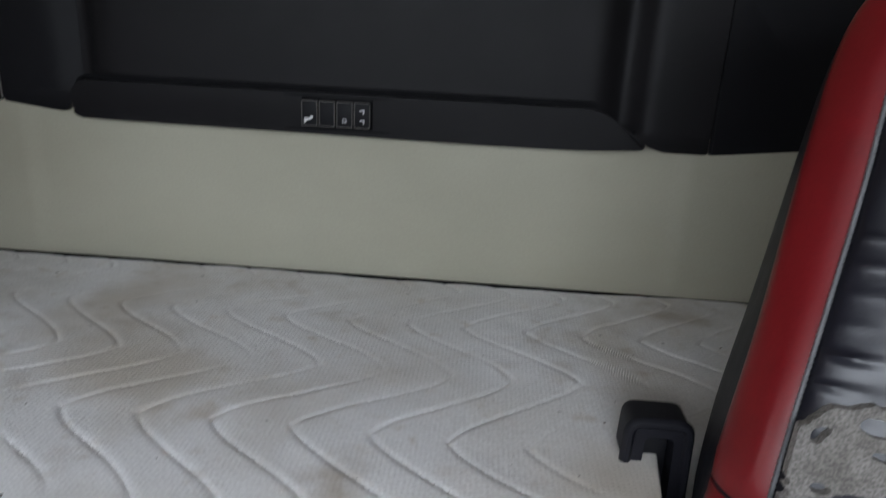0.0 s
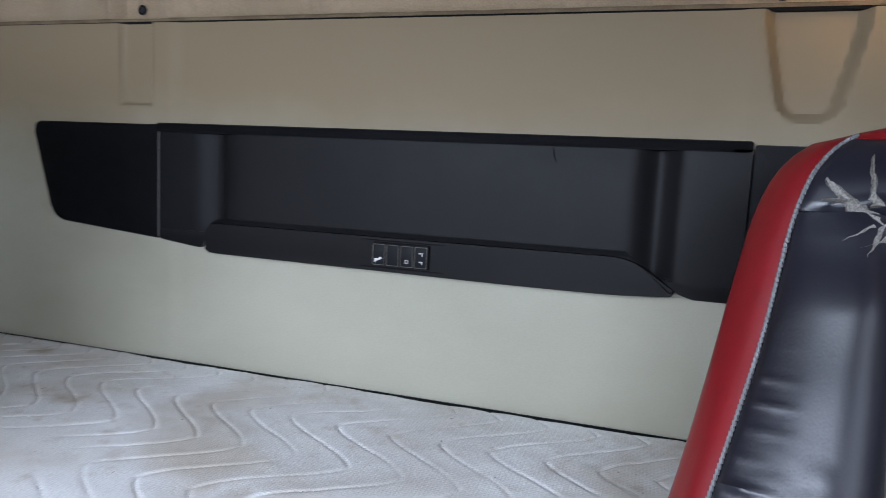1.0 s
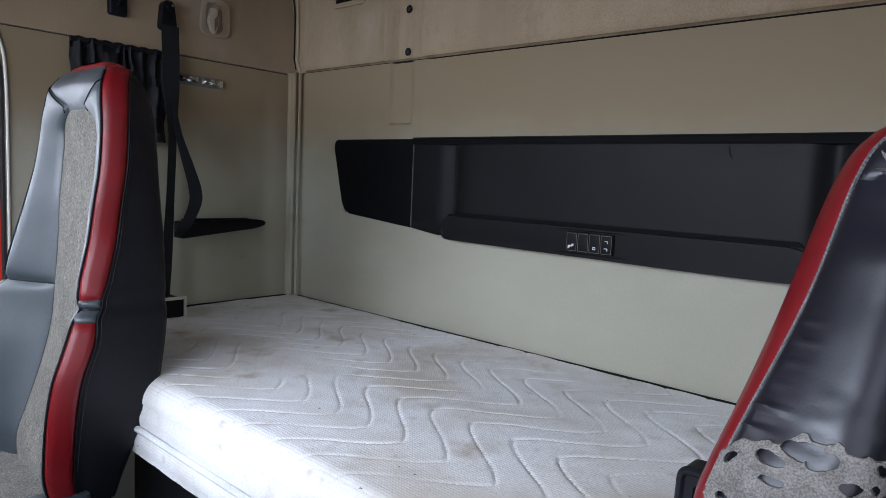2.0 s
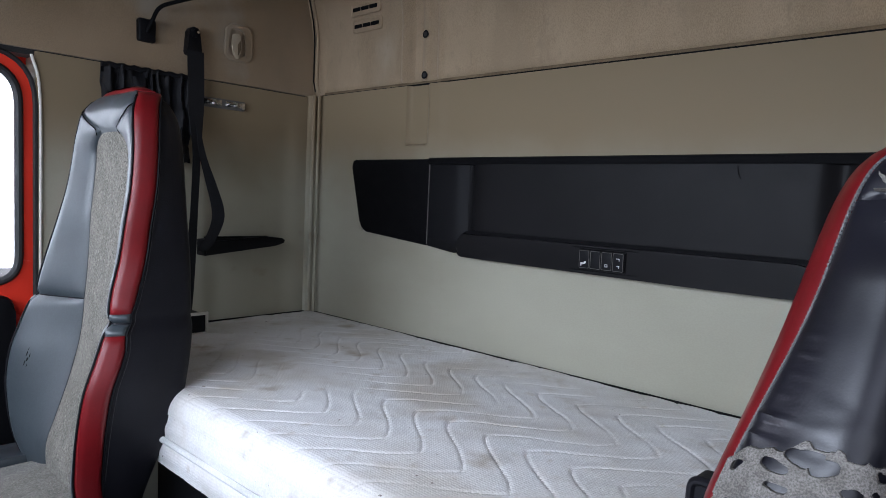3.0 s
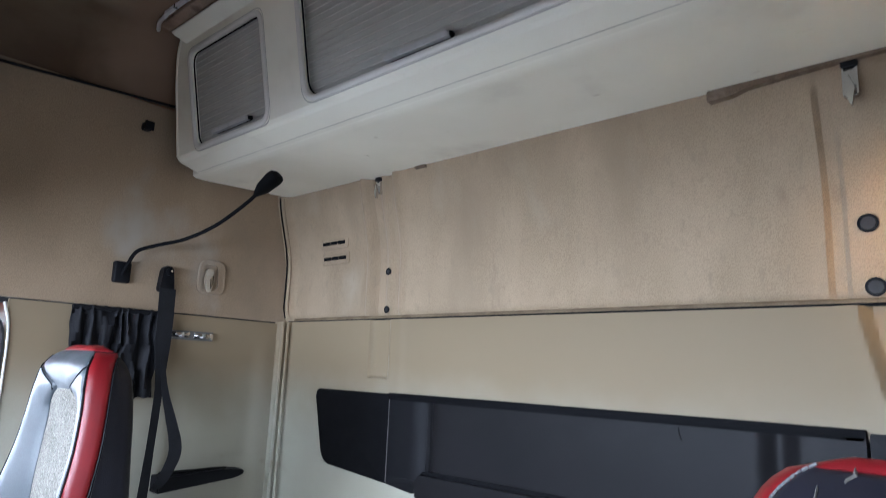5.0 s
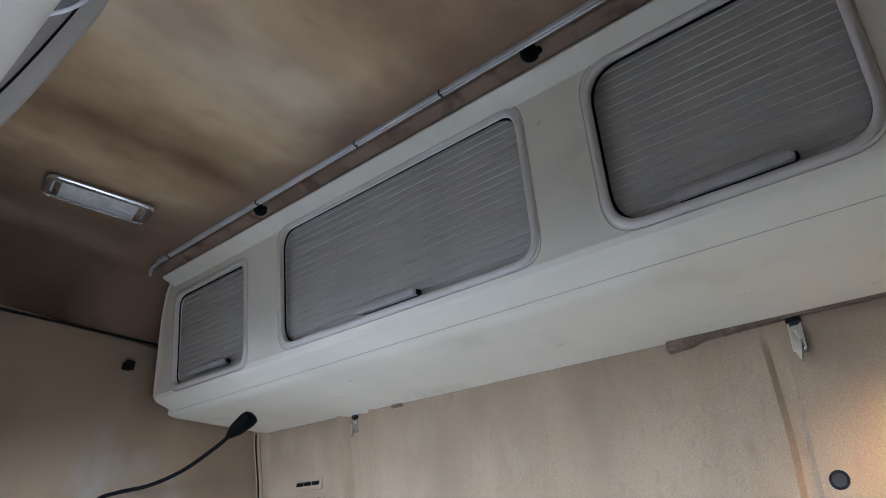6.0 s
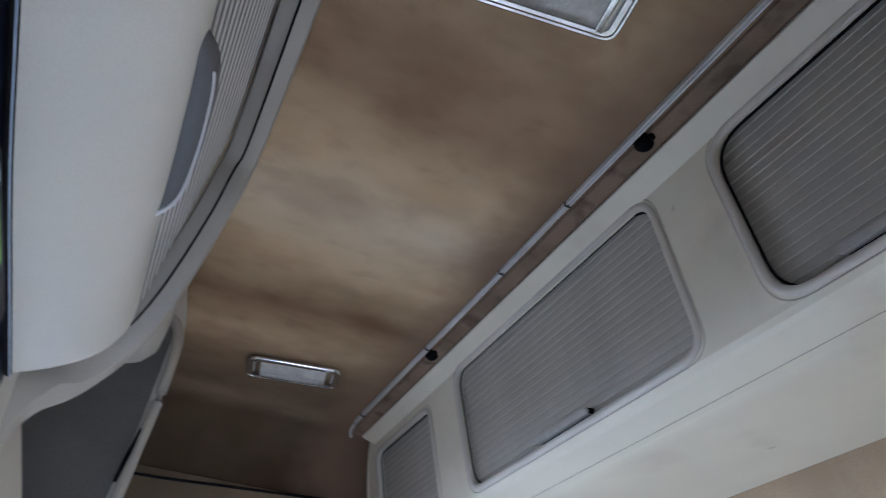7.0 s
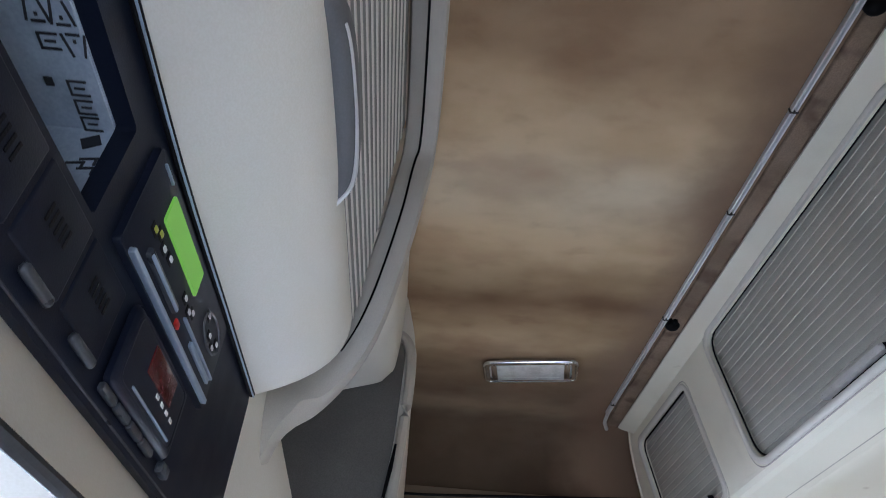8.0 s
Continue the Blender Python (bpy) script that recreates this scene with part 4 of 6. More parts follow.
# ---------------------------------------------------------------- fittings on the left side wall
def seat_belt():
    b = thing("seat_belt", (XL + 0.02, -0.42, 0.8), "black seat belt hanging from the side wall", "seat belt")
    x = XL + 0.02
    part("anchor", prism(rounded([(-0.452, 1.335), (-0.408, 1.335), (-0.412, 1.375), (-0.417, 1.405), (-0.431, 1.415), (-0.445, 1.405), (-0.448, 1.375)], 0.012), YZ, x - 0.02, x + 0.010, 0.005, 3), BLACK, b, "black upper belt guide")
    part("bolt", tube([(x + 0.010, -0.430, 1.393), (x + 0.019, -0.430, 1.393), (x + 0.022, -0.430, 1.393)], [0.011, 0.011, 0.007], 10), DEEP, b, "dark bolt head")
    part("bolt_shine", tube([(x + 0.0205, -0.427, 1.396), (x + 0.0225, -0.427, 1.396)], 0.004, 8), CHROME, b)

    def strap(name, ctrl, widths, turn=0.0):
        pts = curve_points(ctrl, 8)
        bm = bmesh.new()
        rows = []
        for i, p in enumerate(pts):
            f = i / (len(pts) - 1) * (len(widths) - 1)
            k = min(int(f), len(widths) - 2)
            w = widths[k] * (1 - f + k) + widths[k + 1] * (f - k)
            a = turn * math.sin(math.pi * i / len(pts))
            d = Vector((math.sin(a) * w / 2, math.cos(a) * w / 2, 0))
            o = Vector((math.cos(a), -math.sin(a), 0)) * 0.0012
            rows.append([bm.verts.new(q) for q in (p - d + o, p + d + o, p + d - o, p - d - o)])
        for A, B in zip(rows, rows[1:]):
            for j in range(4):
                bm.faces.new((A[j], A[(j + 1) % 4], B[(j + 1) % 4], B[j]))
        bm.faces.new(rows[0])
        bm.faces.new(rows[-1][::-1])
        part(name, bm, WEBBING, b)

    strap("webbing", [(x + 0.014, -0.430, 1.345), (x + 0.020, -0.430, 1.26), (x + 0.022, -0.430, 1.18), (x + 0.024, -0.427, 1.06), (x + 0.028, -0.434, 0.90), (x + 0.03, -0.445, 0.72), (x + 0.03, -0.46, 0.58)], [0.048, 0.047, 0.045, 0.022, 0.022, 0.03, 0.04])
    strap("slack_webbing", [(x + 0.026, -0.428, 1.15), (x + 0.034, -0.414, 1.06), (x + 0.040, -0.392, 0.985), (x + 0.042, -0.372, 0.92), (x + 0.042, -0.370, 0.875), (x + 0.036, -0.390, 0.82), (x + 0.03, -0.408, 0.79)], [0.010, 0.018, 0.028, 0.034, 0.034, 0.032, 0.032], 0.5)


seat_belt()


def belt_ledge():
    l = thing("belt_ledge", (XL + 0.03, -0.27, 0.79), "black plastic ledge on the side wall beside the bunk", "ledge")
    part("shell", prism(rounded([(-0.40, 0.775), (-0.16, 0.800), (-0.128, 0.812), (-0.135, 0.823), (-0.20, 0.828), (-0.40, 0.822)], [0.004, 0.02, 0.008, 0.008, 0.02, 0.004]), YZ, XL - 0.01, XL + 0.045, 0.008, 3), BLACK, l)
    part("tray", prism(rounded([(-0.385, XL + 0.006), (-0.17, XL + 0.006), (-0.19, XL + 0.036), (-0.385, XL + 0.036)], 0.008), lambda u, v, w: Vector((v, u, w + 0.12 * 0)), 0.8235, 0.8285), DEEP, l)


belt_ledge()


def reflector_plate():
    r = thing("catch_plate", (XL, -0.32, 1.215), "small bright metal catch plate on the side wall", "catch plate")
    part("plate", prism(rounded(rect(-0.398, 1.203, -0.258, 1.230), 0.005), YZ, XL - 0.01, XL + 0.006, 0.002), GREYTRIM, r)
    for y in (-0.365, -0.297):
        bow = [(y - 0.026, 0.002), (y - 0.020, 0.006), (y - 0.008, 0.016), (y + 0.004, 0.019), (y + 0.018, 0.008), (y + 0.030, 0.002)]
        bm = bmesh.new()
        rows = [[bm.verts.new((XL + 0.005 + h + dx, p, z)) for z, dx in ((1.207 + 0.004 * k, 0), (1.215, 0.002), (1.226 - 0.003 * k, 0), (1.2235, -0.0012), (1.2095, -0.0012))] for k, (p, h) in enumerate(bow)]
        for A, B in zip(rows, rows[1:]):
            for j in range(5):
                bm.faces.new((A[j], A[(j + 1) % 5], B[(j + 1) % 5], B[j]))
        bm.faces.new(rows[0])
        bm.faces.new(rows[-1][::-1])
        part("clip", bm, CHROME, r, "bowed bright metal clip")
    part("end_clip", box(XL + 0.004, XL + 0.010, -0.272, -0.260, 1.205, 1.226, 0.002), CHROME, r)


reflector_plate()


def coat_hook():
    h = thing("coat_hook", (XL, -0.289, 1.387), "folding coat hook in a tan recessed plate", "coat hook")
    o = rounded([(-0.328, 1.350), (-0.240, 1.350), (-0.245, 1.448), (-0.322, 1.448)], 0.026, 6)
    dish = rounded([(-0.318, 1.360), (-0.262, 1.360), (-0.266, 1.438), (-0.314, 1.438)], 0.018, 5)
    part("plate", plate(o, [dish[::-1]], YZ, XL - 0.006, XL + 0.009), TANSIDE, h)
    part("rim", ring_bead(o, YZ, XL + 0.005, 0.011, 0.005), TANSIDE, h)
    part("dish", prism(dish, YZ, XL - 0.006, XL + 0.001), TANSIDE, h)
    part("hook", prism(rounded([(-0.298, 1.352), (-0.288, 1.352), (-0.279, 1.384), (-0.284, 1.422), (-0.304, 1.422), (-0.309, 1.386)], 0.004), YZ, XL + 0.004, XL + 0.017, 0.003), HOOKTAN, h, "pale tan folding hook")
    part("finger", prism(rounded([(-0.2925, 1.360), (-0.2835, 1.378), (-0.2850, 1.404), (-0.2935, 1.392)], 0.002), YZ, XL + 0.014, XL + 0.020, 0.002), TANEDGE, h, "brown inner finger of the hook")


coat_hook()


def reading_lamp(side, lit):
    """A gooseneck reading lamp on a side wall; side -1: left wall, 1: right wall."""
    w = XL if side < 0 else XR
    k = -side
    lamp = thing("reading_lamp", (w, -0.555, 1.376), "black gooseneck reading lamp on the side wall" + (", lit" if lit else ""), "reading lamp", "reading lamps")
    part("socket", box(min(w - 0.01 * k, w + 0.018 * k), max(w - 0.01 * k, w + 0.018 * k), -0.578, -0.532, 1.348, 1.408, 0.006, 3), BLACK, lamp)
    if not lit:
        pts = [(w + k * 0.018, -0.556, 1.372), (w + k * 0.032, -0.55, 1.40), (w + k * 0.045, -0.535, 1.437), (w + k * 0.075, -0.50, 1.456), (w + k * 0.15, -0.45, 1.476), (w + k * 0.23, -0.405, 1.515), (w + k * 0.30, -0.365, 1.572), (w + k * 0.333, -0.348, 1.604)]
    else:
        pts = [(w + k * 0.018, -0.556, 1.372), (w + k * 0.05, -0.54, 1.41), (w + k * 0.09, -0.48, 1.44), (w + k * 0.12, -0.38, 1.45), (w + k * 0.13, -0.30, 1.44)]
    part("gooseneck", tube(curve_points(pts, 6), 0.0055, 8), DEEP, lamp)
    a, b = Vector(pts[-2]), Vector(pts[-1])
    d = (b - a).normalized()
    part("head", tube([b - d * 0.008, b + d * 0.004, b + d * 0.02, b + d * 0.06, b + d * 0.074, b + d * 0.08], [0.009, 0.017, 0.026, 0.032, 0.029, 0.017], 16, flat=0.6), DEEP, lamp, "black lamp head")
    if lit:
        part("bulb", tube([b + d * 0.069, b + d * 0.073], 0.012, 12), BULB, lamp, "warm glowing bulb")
        spot = bpy.data.lights.new("reading_lamp_beam", "SPOT")
        spot.energy, spot.color, spot.spot_size, spot.spot_blend, spot.shadow_soft_size = 2.7, (1.0, 0.63, 0.29), radians(88), 0.9, 0.012
        so = new("reading_lamp_beam", spot)
        so.matrix_world = look(b + d * 0.08, Vector((0.88, 0.02, 1.40)))


reading_lamp(-1, False)
reading_lamp(1, True)


def side_curtain():
    c = thing("side_curtain", (XL + 0.03, -0.53, 1.2), "short gathered black curtain over the side wall", "curtain")
    ys = span(-0.672, -0.440, 0.003)
    bm = sheet(ys, span(0.0, 1.0, 0.1), lambda y, t: Vector((XL + 0.022 + 0.009 * math.sin(y * 170 + 9 * noise.noise((y * 22, t * 2.5, 0))) + 0.014 * noise.noise((y * 55, t * 7, 4)) + 0.012 * t, y + 0.004 * noise.noise((y * 40, t * 3, 2)), 1.276 - t * (0.24 + 0.008 * noise.noise((y * 50, 0, 0))))), (-0.004, 0, 0))
    part("cloth", bm, CURTAIN, c)
    part("heading", tube([(XL + 0.022, y, 1.272 + 0.002 * math.sin(y * 200)) for y in ys[::3]], 0.007, 6), CURTAIN, c)


side_curtain()


def side_peg():
    p = thing("wall_peg", (XL, -0.535, 1.815), "small black peg on the upper side wall", "peg")
    part("peg", box(XL - 0.02, XL + 0.018, -0.546, -0.522, 1.803, 1.827, 0.005), BLACK, p)
    part("cap", box(XL + 0.016, XL + 0.022, -0.548, -0.520, 1.801, 1.829, 0.003), BLACK, p)


side_peg()


def belt_box():
    b = thing("reel_box", (-0.93, -0.47, 0.58), "dark box with a cream edge at the mattress end", "belt reel box")
    part("case", box(-0.985, -0.885, -0.50, -0.442, 0.50, 0.628, 0.005), BLACK, b)
    part("edge", plate(rect(-0.503, 0.57, -0.438, 0.634), [rect(-0.497, 0.575, -0.444, 0.626)[::-1]], YZ, -0.886, -0.881), BEAD, b, "cream edge strip")


belt_box()


# ---------------------------------------------------------------- seats
ZS = [0.40, 0.46, 0.55, 0.64, 0.72, 0.81, 0.92, 1.04, 1.085, 1.115, 1.142, 1.158]
HALF = [0.215, 0.238, 0.252, 0.248, 0.234, 0.213, 0.190, 0.166, 0.153, 0.136, 0.102, 0.050]
FRONT = [-0.885, -0.884, -0.872, -0.856, -0.842, -0.818, -0.785, -0.757, -0.748, -0.744, -0.736, -0.722]
BACK = [-0.758, -0.750, -0.732, -0.714, -0.702, -0.690, -0.683, -0.680, -0.684, -0.690, -0.698, -0.708]
SECTION = [(0.0, 0.004), (0.36, 0.002), (0.40, -0.022), (0.52, -0.048), (0.82, -0.041), (0.955, -0.013), (0.995, 0.10), (0.94, 0.5), (0.87, 0.86), (0.74, 1.0), (0.0, 1.0)]


def glide(xs, ys, x):
    """Smooth interpolation through a table."""
    i = min(max(int(np.searchsorted(xs, x)) - 1, 0), len(xs) - 2)
    def slope(j):
        a, b = max(j - 1, 0), min(j + 1, len(xs) - 1)
        return (ys[b] - ys[a]) / (xs[b] - xs[a])
    h = xs[i + 1] - xs[i]
    t = min(max((x - xs[i]) / h, 0), 1)
    return (2 * t ** 3 - 3 * t * t + 1) * ys[i] + (t ** 3 - 2 * t * t + t) * h * slope(i) + (3 * t * t - 2 * t ** 3) * ys[i + 1] + (t ** 3 - t * t) * h * slope(i + 1)


FLARE = [0.0]

# passenger backrest: half width, ridge of the bolsters, face of the cloth strip and back of the shell by height
PZ = [0.33, 0.36, 0.415, 0.47, 0.536, 0.60, 0.65, 0.70, 0.73, 0.77, 0.83, 0.894, 0.958, 1.02, 1.085, 1.12, 1.148, 1.166]
PHALF = [0.155, 0.165, 0.190, 0.213, 0.229, 0.232, 0.231, 0.225, 0.214, 0.206, 0.199, 0.184, 0.173, 0.163, 0.152, 0.138, 0.108, 0.052]
PRIDGE = [-0.878, -0.893, -0.911, -0.918, -0.919, -0.910, -0.893, -0.875, -0.864, -0.856, -0.840, -0.825, -0.811, -0.803, -0.797, -0.790, -0.772, -0.750]
PFACE = [-0.866, -0.872, -0.872, -0.854, -0.832, -0.814, -0.804, -0.799, -0.797, -0.793, -0.789, -0.786, -0.780, -0.776, -0.782, -0.787, -0.771, -0.749]
PBACK = [-0.765, -0.761, -0.754, -0.742, -0.720, -0.710, -0.703, -0.697, -0.694, -0.692, -0.691, -0.690, -0.690, -0.690, -0.694, -0.702, -0.716, -0.732]
KIND = [0]


def passenger_skin(k, z):
    """The passenger backrest: cloth strip to 1.2, bolster to 4.13, red band to 5.75, then the shell's side and back."""
    w, r, c, b = glide(PZ, PHALF, z), glide(PZ, PRIDGE, z), glide(PZ, PFACE, z), glide(PZ, PBACK, z)
    pinch = math.exp(-((z - 0.718) / 0.013) ** 2)
    w -= 0.005 * pinch
    r += 0.010 * pinch
    xi = min(0.095, 0.56 * w) * math.sqrt(max(0.05, 1 - max(0.0, (z - 1.03) / 0.052) ** 2))
    a = min(abs(k), 10)
    yr = r + 0.044 - 0.014 * math.exp(-((z - 0.715) / 0.03) ** 2)
    yr = min(yr, b - 0.012)
    if a <= 1.2:
        x, y = xi * a / 1.2, c
    elif a <= 4.13:
        t = (a - 1.2) / 2.93
        x = xi + (w - xi) * t
        y = c + (r - c) * (1 - (1 - t) ** 1.2)
        y += 0.008 * max(0.0, (t - 0.86) / 0.14) ** 2
    elif a <= 5.75:
        t = (a - 4.13) / 1.62
        x, y = w + 0.009 * math.sin(math.pi / 2 * t), r + 0.008 + (yr - r - 0.008) * t
    else:
        t = (a - 5.75) / 4.25
        if t < 0.5:
            x, y = w + 0.009 - 0.010 * (t / 0.5) ** 2, yr + (b - 0.03 - yr) * t / 0.5
        elif t < 0.72:
            q = math.pi / 2 * (t - 0.5) / 0.22
            x, y = w - 0.001 - 0.04 * min(1, w / 0.1) * (1 - math.cos(q)), b - 0.03 + 0.03 * math.sin(q)
        else:
            x, y = (w - 0.001 - 0.04 * min(1, w / 0.1)) * (1 - (t - 0.72) / 0.28), b
    return Vector((math.copysign(1, k) * x, y, z))


def seat_skin(k, z):
    return passenger_skin(k, z) if KIND[0] else driver_skin(k, z)


def driver_skin(k, z):
    """A point of the backrest's skin: k runs from the middle of the front (0) round the side to the middle of the back (10)."""
    w, f, b = glide(ZS, HALF, z), glide(ZS, FRONT, z), glide(ZS, BACK, z)
    w *= 1 + FLARE[0] * math.exp(-((z - 0.74) / 0.09) ** 2)
    a = min(abs(k), 10)
    i = min(int(a), 9)
    t = a - i
    t = t * t * (3 - 2 * t) * 0.35 + t * 0.65

    def pt(j):
        u, d = SECTION[j]
        if j in (4, 5):
            u += (0.07 if j == 4 else 0.02) * (1 - step(z, 0.78, 1.0))
        if j in (1, 2):
            u *= math.sqrt(max(0.12, 1 - max(0.0, (z - 0.99) / 0.085) ** 2))
        if j < 4:
            d += (-0.040 - d) * step(z, 1.045, 1.085)
        soft = 0.45 + 0.55 * (1 - step(z, 1.09, 1.155))
        if 1 < j < 6:
            soft += 0.2 * (1 - step(z, 0.74, 1.03)) * step(z, 0.40, 0.50)
        return u, (f + d * soft if j < 6 else f + d * (b - f))

    t = a - i
    p0, p1, p2, p3 = (pt(min(max(j, 0), 10)) for j in (i - 1, i, i + 1, i + 2))
    if i == 0:
        p0 = (-p2[0], p2[1])

    def smooth(c0, c1, c2, c3):
        """A curve from c1 to c2 that never overshoots them much."""
        m1, m2 = (c2 - c0) * 0.4, (c3 - c1) * 0.4
        return (2 * t ** 3 - 3 * t * t + 1) * c1 + (t ** 3 - 2 * t * t + t) * m1 + (3 * t * t - 2 * t ** 3) * c2 + (t ** 3 - t * t) * m2

    return Vector((math.copysign(1, k) * w * smooth(p0[0], p1[0], p2[0], p3[0]), smooth(p0[1], p1[1], p2[1], p3[1]), z))


def skin_normal(k, z):
    e = 0.06
    du = seat_skin(k + e, z) - seat_skin(k - e, z)
    dv = seat_skin(k, min(z + 0.005, 1.165 if KIND[0] else 1.157)) - seat_skin(k, z - 0.005)
    return du.cross(dv).normalized()


def pad(k0, k1, z0, z1, puff, M, nk=14, dz=0.012, wrinkle=None, tuck=(0.018, 0.018)):
    """A padded cover piece on the skin: a puffed outer face with its own thickness, tucked in at its rims."""
    low = z0 if callable(z0) else lambda k: z0
    high = z1 if callable(z1) else lambda k: z1
    ks, ts = span(k0, k1, abs(k1 - k0) / nk), span(0, 1, dz / (high(k0) - low(k0)))

    def at(k, t):
        a, b = low(k), high(k)
        z = a + (b - a) * t
        e = min((k - k0) / (k1 - k0), (k1 - k) / (k1 - k0)) * 2
        g = min((z - a) / tuck[0], (b - z) / tuck[1])
        h = puff * math.sqrt(max(min(e * 2.2, 1), 0)) * math.sqrt(max(min(g, 1), 0)) + 0.0015
        if wrinkle:
            h += wrinkle(k, z)
        return M @ (seat_skin(k, z) + skin_normal(k, z) * h)

    bm = bmesh.new()
    def under(k, t):
        z = low(k) + (high(k) - low(k)) * t
        return M @ (seat_skin(k, z) - skin_normal(k, z) * 0.004)

    g = [[bm.verts.new(at(k, t)) for t in ts] for k in ks]
    l = [[bm.verts.new(under(k, t)) for t in ts] for k in ks]
    for i in range(len(ks) - 1):
        for j in range(len(ts) - 1):
            bm.faces.new((g[i][j], g[i + 1][j], g[i + 1][j + 1], g[i][j + 1]))
            bm.faces.new((l[i][j], l[i][j + 1], l[i + 1][j + 1], l[i + 1][j]))
    for j in range(len(ts) - 1):
        bm.faces.new((g[0][j], g[0][j + 1], l[0][j + 1], l[0][j]))
        bm.faces.new((g[-1][j], l[-1][j], l[-1][j + 1], g[-1][j + 1]))
    for i in range(len(ks) - 1):
        bm.faces.new((g[i][0], l[i][0], l[i + 1][0], g[i + 1][0]))
        bm.faces.new((g[i][-1], g[i + 1][-1], l[i + 1][-1], l[i][-1]))
    return bm


def seat(M, base, label, worn):
    s = thing("truck_seat", base, label, "truck seat", "front seats")
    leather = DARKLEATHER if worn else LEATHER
    FLARE[0] = 0.015 if worn else 0.0
    KIND[0] = 0 if worn else 1
    foot, crown = (0.40, 1.158) if worn else (0.335, 1.166)
    ks = [i * 0.25 for i in range(-40, 41)][:-1]
    zs = span(foot, crown, 0.012 if worn else 0.006)
    bm = bmesh.new()
    rows = [[bm.verts.new(M @ seat_skin(k, z)) for k in ks] for z in zs]
    for A, B in zip(rows, rows[1:]):
        for j in range(len(ks)):
            bm.faces.new((A[j], A[(j + 1) % len(ks)], B[(j + 1) % len(ks)], B[j]))
    bm.faces.new(rows[0][::-1])
    bm.faces.new(rows[-1])
    part("backrest", bm, SHELLL, s, "matt black backrest shell")
    folds = [(0.42, 0.700), (0.704, 1.0713)] if worn else [(0.345, 0.7165), (0.7195, 1.0799)]

    def creases(k, z):
        if not worn:
            return 0.0
        near = step(abs(k), 3.4, 3.9) * (1 - step(z, 0.90, 0.98)) * step(noise.noise((z * 14, 4, 0)), -0.4, 0.1)
        near += 0.5 * step(z, 1.02, 1.06) * (1 - step(abs(k), 2.9, 3.8))
        near *= step(4.1 - abs(k), 0.0, 0.16)
        reach = 4.1 - abs(k)
        pull_in = math.sin(z * 2 * math.pi / 0.023 + 3.2 * noise.noise((z * 17, 4, 1)) + reach * (1.0 + 0.8 * noise.noise((z * 9, 7, 2))))
        pucker = 0.0044 * max(0.0, pull_in) ** 2 * (0.15 + 0.85 * step(noise.noise((z * 31, k * 0.7, 9)), -0.15, 0.35))
        roll = 0.015 * max(0.0, math.sin(math.pi * min(max((abs(k) - 1.22) / 2.88, 0), 1))) ** 0.8 * (1 - step(z, 0.98, 1.06))
        lumps = (0.0018 * noise.noise((k * 2.2, z * 30, 12)) + 0.0012 * noise.noise((k * 4.5 + z * 20, z * 80, 15))) * (1 - step(z, 0.80, 0.90)) * min(1.0, roll / 0.008)
        return roll + lumps + near * pucker + 0.0012 * noise.noise((k * 1.5, z * 16, 5))

    for side in (-1, 1):
        for a, b in folds:
            lo, hi = sorted((side * 1.22, side * (4.1 if worn else 3.93)))
            top = (lambda k: 1.0725 + 0.050 * min(max((abs(k) - 1.22) / 2.71, 0), 1)) if b > 1 and not worn else b
            part("bolster", pad(lo, hi, a, top, 0.010 if worn else 0.004, M, 36 if worn else 24, 0.003 if worn else 0.006, creases, ((0.018, 0.012) if a < 0.5 else (0.012, 0.0008)) if worn else ((0.02, 0.012) if a < 0.5 else (0.012, 0.0008))), leather, s, "glossy black leather bolster" + (", wrinkled and torn" if worn else ""))
            lo, hi = sorted((side * (4.16 if worn else 3.97), side * (6.1 if worn else 5.7)))
            if worn:
                part("red_band", pad(lo, hi, a, b if b < 0.8 else 1.146, 0.006, M, 10, 0.012), RED, s, "red leather edge band")
            else:
                part("red_band", pad(lo, hi, 0.345 if a < 0.5 else 0.733, 0.700 if a < 0.5 else 1.150, 0.005, M, 12, 0.006), RED, s, "red leather edge band")
        if not worn:
            lo, hi = sorted((side * 3.7, side * 5.75))
            part("pinched_fold", pad(lo, hi, 0.698, 0.7165, 0.005, M, 10, 0.002, None, (0.006, 0.006)), leather, s, "pinched black leather fold")
            part("pinched_fold", pad(lo, hi, 0.7195, 0.736, 0.005, M, 10, 0.002, None, (0.006, 0.006)), leather, s, "pinched black leather fold")
            part("cap_seam", tube([M @ (seat_skin(side * (1.5 + 2.5 * t), 1.072 + 0.050 * t) + skin_normal(side * (1.5 + 2.5 * t), 1.072 + 0.050 * t) * 0.0052) for t in span(0, 1, 0.1)], 0.0012, 6), DEEP, s, "thin seam in the headrest leather")
            for k in (3.95, 5.78):
                part("piping", tube([M @ (seat_skin(side * k, z) + skin_normal(side * k, z) * 0.003) for z in span(0.35, 1.14, 0.01)], 0.0022, 6), BLACK, s, "thin black piping")
    if not worn:
        part("top_band", pad(-5.6, 5.6, 1.1535, 1.1655, 0.0035, M, 48, 0.002, None, (0.004, 0.004)), RED, s, "red leather band over the headrest")
    if worn:
        part("top_band", pad(-5.2, 5.2, 1.143, 1.157, 0.004, M, 40, 0.003), RED, s, "red leather band over the headrest")
